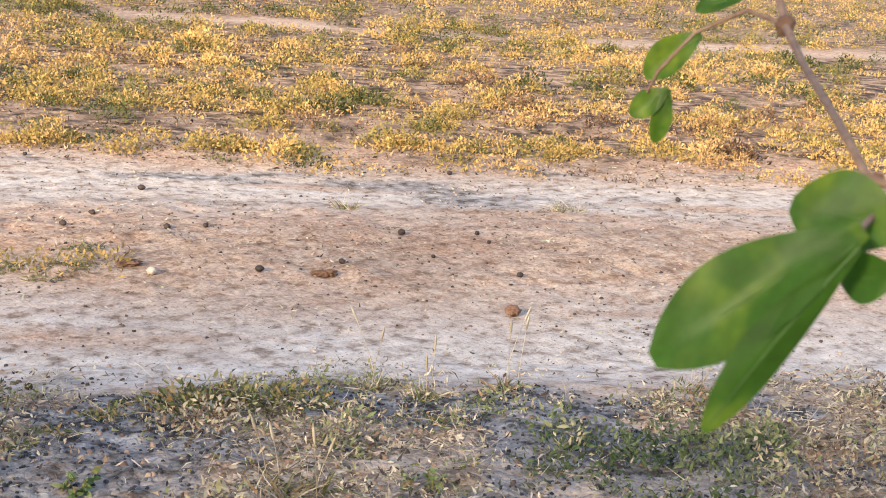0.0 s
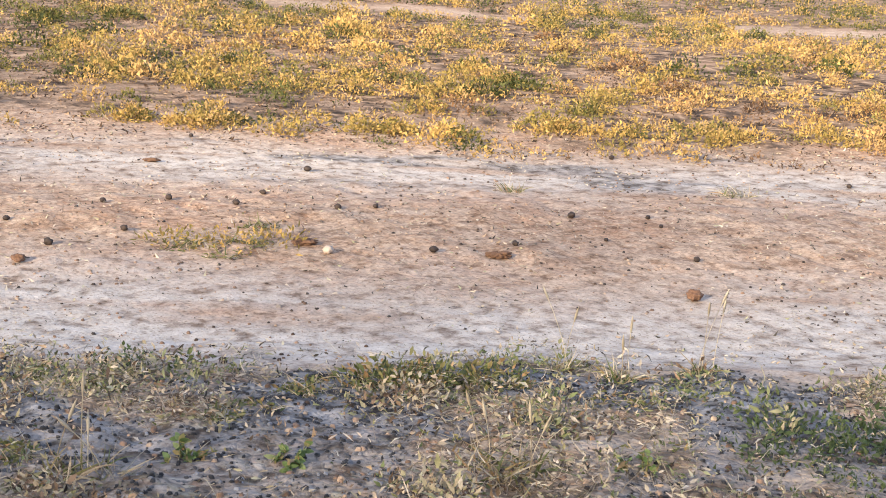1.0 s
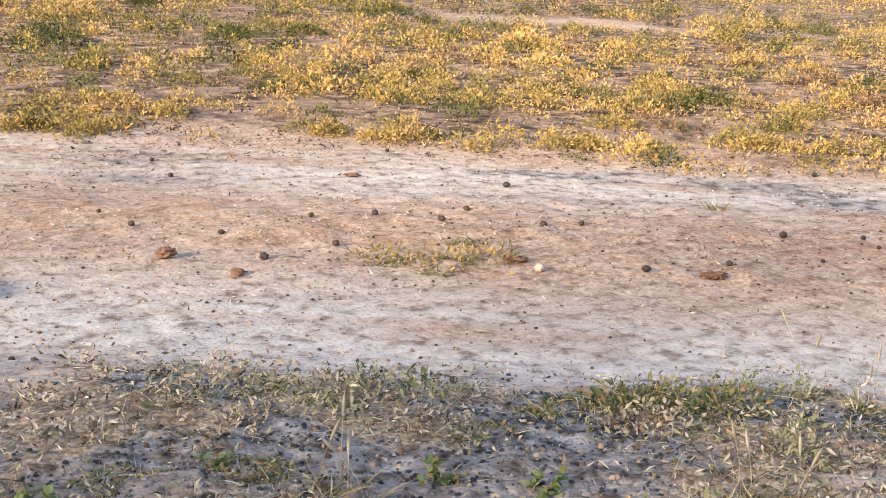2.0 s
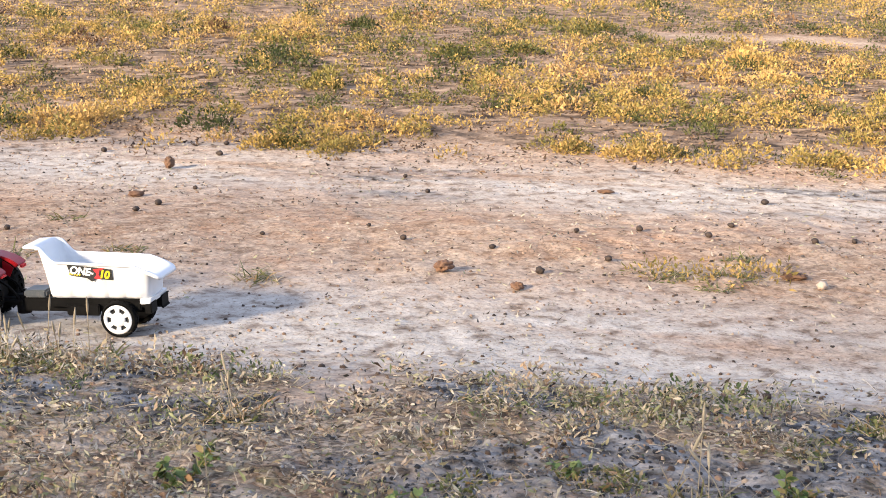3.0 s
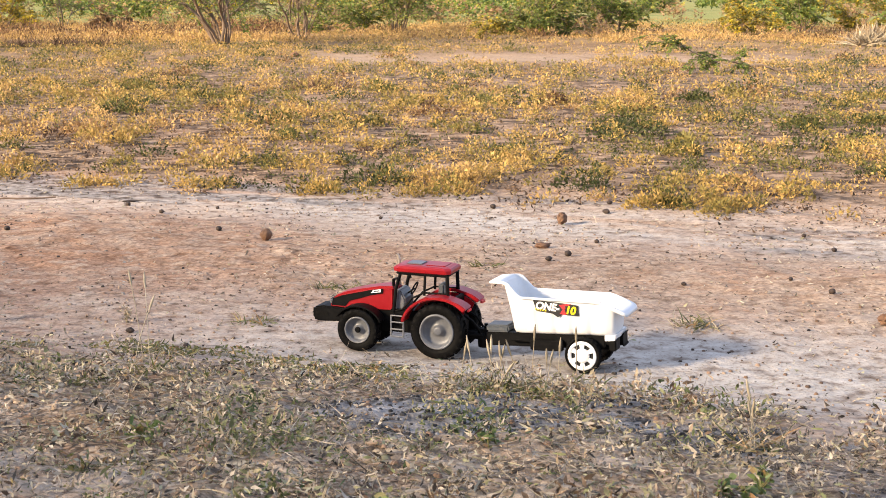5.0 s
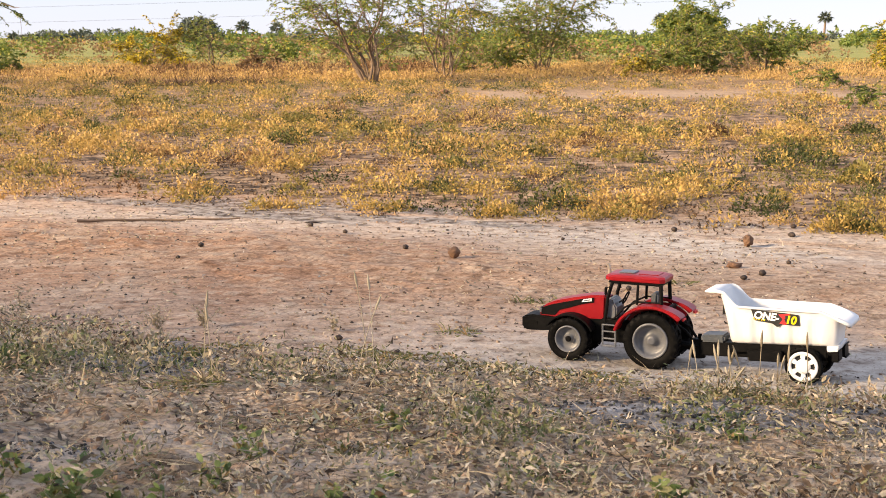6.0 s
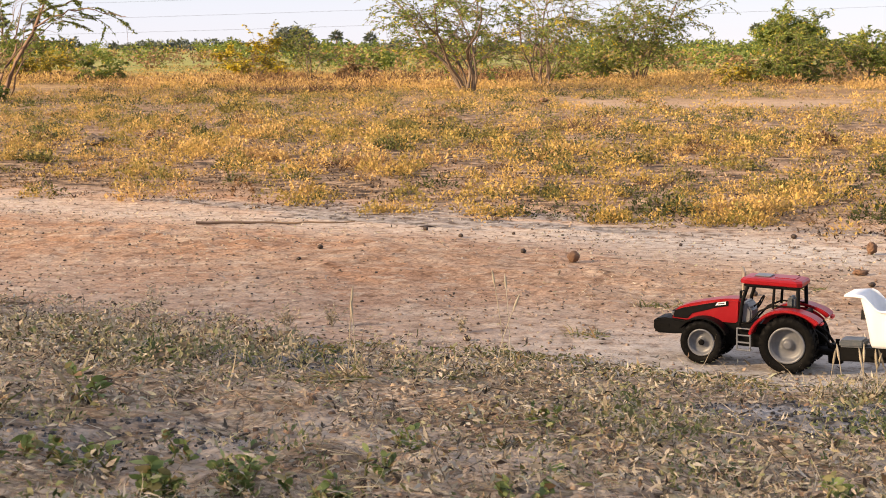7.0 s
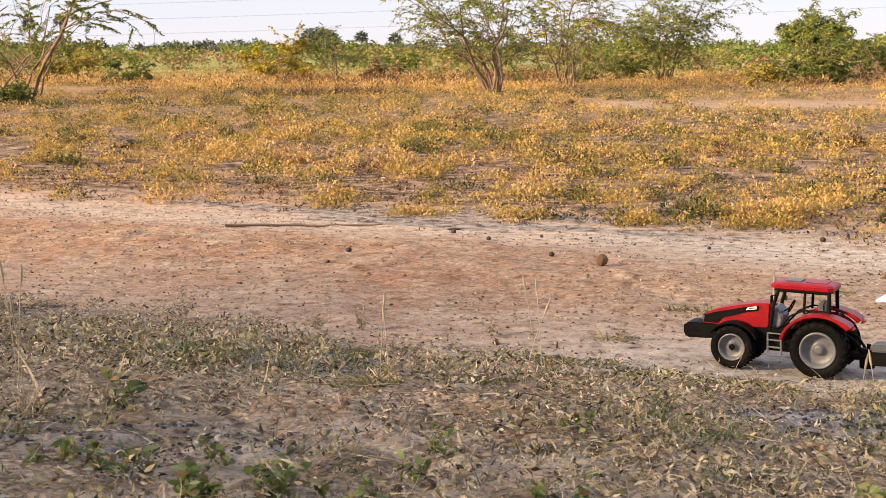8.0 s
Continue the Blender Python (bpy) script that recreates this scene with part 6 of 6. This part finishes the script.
stubble(6.9, 14.2, 701, 500, 0.22, 0.34, "dense straw-coloured dry tussock on the field", "dry_tussock")
HEAP = leaf_material("dead_brush", [(0.0, (0.05, 0.03, 0.02)), (0.6, (0.14, 0.08, 0.05)), (1.0, (0.25, 0.16, 0.10))], None, 1, 0.05, 0.8)
stubble(-2.1, 13.8, 702, 700, 0.5, 0.16, "dark matted heap of dead brush on the field", "brush_heap", HEAP)
stubble(-1.5, 13.9, 703, 500, 0.4, 0.16, "dark matted heap of dead brush on the field", "brush_heap", HEAP)
stubble(-2.6, 12.2, 704, 160, 0.15, 0.10, "small dark heap of dead brush on the field", "brush_heap", HEAP)
stubble(-0.36, 8.9, 705, 160, 0.14, 0.07, "small dark heap of dead brush on the field", "brush_heap", HEAP)
stubble(0.5, 7.5, 706, 220, 0.16, 0.11, "withered brown twiggy weed on the field", "brush_heap", HEAP)


def dead_ground_cover(name, n, y0, y1, x0, x1, radius, size, hue, gate, seed, label):
    """Low uneven mounds of dead grass and brush between the shrubs."""
    rng = np.random.default_rng(seed)
    x, y = rng.uniform(x0, x1, n), rng.uniform(y0, y1, n)
    cover = 0.5 + 1.2 * (fbm(x * 0.6, y * 0.5, seed, 3) - 0.5) + 0.5 * (fbm(x * 2.2, y * 2.2, seed + 1, 2) - 0.5)
    keep = (cover > gate) & in_sight(x, y)
    x, y, cover = x[keep], y[keep], cover[keep]
    v, q, who = herb_clumps(rng, x, y, rng.uniform(0.5, 1.1, len(x)) * (0.5 + smooth(gate, gate + 0.2, cover)), 26, radius, size, 1, 0.25, 0.7, 0.4, 0.6)
    tagged(part(name, hued(np_mesh(name, v, q), np.clip(hue + rng.normal(0, 0.08, len(x)), 0, 1)[who]), FIELD), label, "dead grass", "", "stuff")


dead_ground_cover("dead_grass_cover", 5200, 14.8, 23, -9, 11, 0.13, 0.030, 0.70, 0.47, 811, "pale dead grass standing between the shrubs")
dead_ground_cover("dead_brush_cover", 2600, 15.5, 23, -9, 11, 0.20, 0.040, 0.93, 0.50, 813, "low brown mounds of dead brush behind the field")


# scrub and woods towards the horizon
def far_scrub(name, count, r0, r1, a0, a1, size, leaves, leaf, material, seed, label):
    """Shrub crowns as clouds of single leaves, uneven in outline, standing on the plain."""
    rng = np.random.default_rng(seed)
    a, r = np.radians(rng.uniform(a0, a1, count)), np.sqrt(rng.uniform(r0 * r0, r1 * r1, count))
    s = size * rng.uniform(0.5, 1.3, count)
    cx, cy = np.repeat(r * np.sin(a), leaves), np.repeat(r * np.cos(a), leaves)
    sc = np.repeat(s, leaves)
    n = count * leaves
    lobe = np.repeat(np.arange(count) * 9, leaves) + rng.integers(0, 9, n)
    spots = np.random.default_rng(seed + 1)
    lob = np.stack([spots.normal(0, 0.42, count * 9), spots.normal(0, 0.42, count * 9), spots.uniform(0.12, 0.62, count * 9)], 1)[lobe]
    p = lob + sphere_ways(rng, n, -1, 1) * (0.27 * rng.uniform(0, 1, n) ** 0.4)[:, None]
    base = np.stack([cx + p[:, 0] * sc, cy + p[:, 1] * sc, np.maximum(p[:, 2], 0.02) * sc], 1)
    v, q = slips(rng, base, sphere_ways(rng, n, -0.5, 0.8), leaf * rng.uniform(0.7, 1.5, n), leaf * 0.6, 0.3)
    tagged(part(name, np_mesh(name, v, q), material), label, "scrub", "", "stuff")


far_scrub("scrub", 95, 27, 50, -32, 42, 0.72, 260, 0.08, SHRUB, 51, "low green thorn scrub beyond the dry field")
far_scrub("scrub", 130, 25, 55, -32, 42, 0.55, 200, 0.07, BROWN_SHRUB, 52, "withered brown scrub beyond the dry field")
far_scrub("scrub", 60, 27, 60, -32, 42, 0.65, 220, 0.08, YELLOW_SHRUB, 56, "yellowing scrub beyond the dry field")
far_scrub("scrub", 150, 50, 110, -32, 42, 1.15, 150, 0.22, SHRUB, 53, "green thorn scrub across the plain")
far_scrub("distant_woods", 220, 110, 240, -34, 44, 1.45, 170, 0.4, HAZED_LEAF, 54, "dark green woods along the horizon")
far_scrub("distant_woods", 200, 260, 420, -34, 44, 2.2, 150, 0.7, HAZED_LEAF, 55, "dark green woods along the horizon")


def palm(x, y, tall, seed):
    """A tall bare trunk under a round head of stiff fan leaves."""
    rng = np.random.default_rng(seed)
    root = new("palm_tree")
    root.location = (x, y, 0)
    t = np.linspace(0, 1, 8)
    pts = np.stack([0.3 * np.sin(2 * t), 0 * t, tall * t], 1)
    part("trunk", np_mesh("trunk", *tube_np(pts, 0.36 - 0.08 * t, 8)), BARK, root)
    n = 260
    base = pts[-1] + sphere_ways(rng, n, -0.7, 1) * rng.uniform(0.5, 1.4, n)[:, None]
    part("crown", np_mesh("crown", *ribbons(rng, base, base - pts[-1], 1.1 * rng.uniform(0.6, 1.2, n), 0.35, 2, 0.3, 0.2, True)), HAZED_LEAF, root)
    tagged(root, "tall palm with a round fan-leaved head far off", "palm tree", "palms on the horizon")


for k, (az, r, tall) in enumerate([(-19.0, 400, 7.4), (-17.8, 400, 8.2), (-5.7, 400, 3.8), (-4.3, 400, 3.2), (18.0, 400, 6.0), (11.5, 430, 6.2)]):
    palm(r * math.sin(radians(az)), r * math.cos(radians(az)), tall, 60 + k)


def power_line(z0, z1, sag):
    """One slack cable far off across the plain."""
    t = np.linspace(0, 1, 40)
    pts = np.stack([-120 + 260 * t, 190 + 0 * t, z0 + (z1 - z0) * t - sag * 4 * t * (1 - t)], 1)
    ob = part("power_cable", np_mesh("power_cable", *tube_np(pts, np.full(40, 0.014), 5)), SLATE)
    tagged(ob, "thin dark overhead cable crossing the pale sky", "power cable", "overhead cables")


power_line(3.0, 13.0, 1.5)
power_line(5.0, 15.5, 1.5)
power_line(1.0, 10.0, 1.2)

# ---- thicket behind the walk, unseen, added to shade the bank ----
for k in range(11):
    a, d = -5.0 + 0.85 * k, -3.55 + (0.0, -0.25, 0.1, -0.15)[k % 4]
    x, y = along(a, d)
    thorn_shrub("thorn_bush", x, y, (2.85, 2.6, 3.0, 2.7, 2.5)[k % 5], 0.9, 5, 30, 3400 if k < 2 else 4600 if k < 4 else 3600 if k < 6 else 3200, 0.055, SHRUB, 191 + k, "unseen green thorn bush behind the walk, added for its shade", None, 0.014, 0, 0.05, 0.01)


# ---- leafy twig hanging close by at the start of the walk ----
def broad_leaf(name, parent, base, tip, width, up, fold=0.35, cup=0.15):
    """An oval leaf with a midrib, folded a little along it, from its base to its tip."""
    base, tip, up = Vector(base), Vector(tip), Vector(up)
    way = tip - base
    length = way.length
    way = way / length
    side = way.cross(up).normalized()
    nor = side.cross(way).normalized()
    bm = bmesh.new()
    rows, n, m = [], 14, 8
    for k in range(n + 1):
        t = k / n
        w = width * math.sin(math.pi * (0.04 + 0.93 * t ** 1.35)) ** 0.7
        row = []
        for j in range(-m // 2, m // 2 + 1):
            f = j / (m / 2)
            ripple = 0.03 * width * math.sin(9 * t + 3 * f)
            p = base + way * length * t + side * (w * f / 2) + nor * (abs(f) * w * fold * 0.5 - cup * length * t * t + ripple)
            row.append(bm.verts.new(p))
        rows.append(row)
    for a, b in zip(rows, rows[1:]):
        for j in range(m):
            bm.faces.new((a[j], a[j + 1], b[j + 1], b[j])).smooth = True
    leaf = part(name, bm, TWIG_LEAF, parent)
    rib = [base + way * length * t + nor * (-cup * length * t * t - 0.0003) for t in np.linspace(0, 0.96, 8)]
    v, q = tube_np([tuple(p) for p in rib], np.linspace(0.0004, 0.00012, 8), 5)
    part("midrib", np_mesh("midrib", v, q), TWIG_RIB, leaf)
    return leaf


def twig_leaf_material():
    m = leaf_material("fresh_leaf", [(0.0, (0.035, 0.105, 0.008)), (1.0, (0.055, 0.135, 0.012))], (0.19, 0.27, 0.02), 32, 0.5, 0.5)
    return m


TWIG_LEAF = twig_leaf_material()
TWIG_RIB = plain_material("leaf_rib", (0.03, 0.085, 0.009), (0.05, 0.11, 0.012), 0.5, 200)
TWIG_BARK = plain_material("twig_bark", (0.13, 0.075, 0.05), (0.25, 0.17, 0.12), 0.8, 150, 0.0006)


def hanging_twig():
    root = new("leafy_twig")
    foot = (1.42, -0.33, h1(1.42, -0.33) - 0.01)
    root.location = foot

    def own(p):
        return tuple(Vector(p) - Vector(foot))

    stem = [(1.42, -0.33, foot[2]), (1.40, -0.30, 0.30), (1.30, -0.24, 0.46), (1.16, -0.17, 0.525), (1.06, -0.08, 0.545), (1.012, -0.010, 0.549), (1.002, -0.002, 0.553), (1.039, 0.038, 0.564), (1.080, 0.085, 0.577), (1.109, 0.117, 0.588), (1.125, 0.140, 0.612), (1.14, 0.16, 0.65)]
    v, q = tube_np([own(p) for p in stem], [0.005, 0.0045, 0.004, 0.003, 0.002, 0.0015, 0.0015, 0.0015, 0.0015, 0.0018, 0.0014, 0.001], 9)
    part("stem", np_mesh("stem", v, q), TWIG_BARK, root)
    for k, (p, r) in enumerate([((1.109, 0.117, 0.588), 0.0038), ((1.006, -0.003, 0.552), 0.0022)]):
        knob = lump_mesh("bud", r, (1, 1, 1.2), 0.35, 70 + k)
        got = part("bud", knob, BROWN_DUNG, root, "brown bud")
        got.location = own(p)
    side = [(1.012, -0.010, 0.549), (0.975, -0.030, 0.556), (0.930, -0.048, 0.553)]
    v, q = tube_np([own(p) for p in side], [0.0014, 0.0012, 0.0010], 6)
    part("side_twig", np_mesh("side_twig", v, q), TWIG_BARK, root)
    side = [(1.109, 0.117, 0.588), (1.112, 0.140, 0.592), (1.100, 0.158, 0.580), (1.090, 0.168, 0.562), (1.087, 0.170, 0.552)]
    v, q = tube_np([own(p) for p in side], [0.0012, 0.0010, 0.0009, 0.0008, 0.0007], 6)
    part("side_twig", np_mesh("side_twig", v, q), TWIG_BARK, root)
    for base, tip, w, up, fold in [
        ((0.9290, -0.0500, 0.5540), (0.8890, -0.0175, 0.5170), 0.0260, (-0.4, -0.6, 0.7), 0.30),
        ((0.9250, -0.0520, 0.5500), (0.8935, -0.0325, 0.5025), 0.0130, (0.75, 0.3, 0.5), 0.30),
        ((0.9480, -0.0520, 0.5520), (0.9330, -0.0240, 0.5560), 0.0240, (-0.6, -0.7, 0.4), 0.15),
        ((0.9400, -0.0560, 0.5420), (0.9360, -0.0400, 0.5370), 0.0140, (-0.6, -0.7, 0.3), 0.2),
        ((1.1020, 0.1560, 0.5800), (1.0850, 0.1720, 0.5600), 0.0165, (-0.6, -0.7, 0.5), 0.35),
        ((1.0930, 0.1630, 0.5545), (1.0810, 0.1740, 0.5420), 0.0120, (-0.6, -0.7, 0.4), 0.2),
        ((1.0930, 0.1630, 0.5545), (1.0890, 0.1640, 0.5300), 0.0095, (-0.6, -0.7, 0.2), 0.2),
        ((1.1130, 0.1420, 0.5980), (1.0990, 0.1590, 0.5920), 0.0130, (-0.5, -0.5, 0.7), 0.3),
    ]:
        broad_leaf("leaf", root, own(base), own(tip), w, up, fold)
    tagged(root, "green-leaved woody twig leaning out beside the bank", "twig")


hanging_twig()
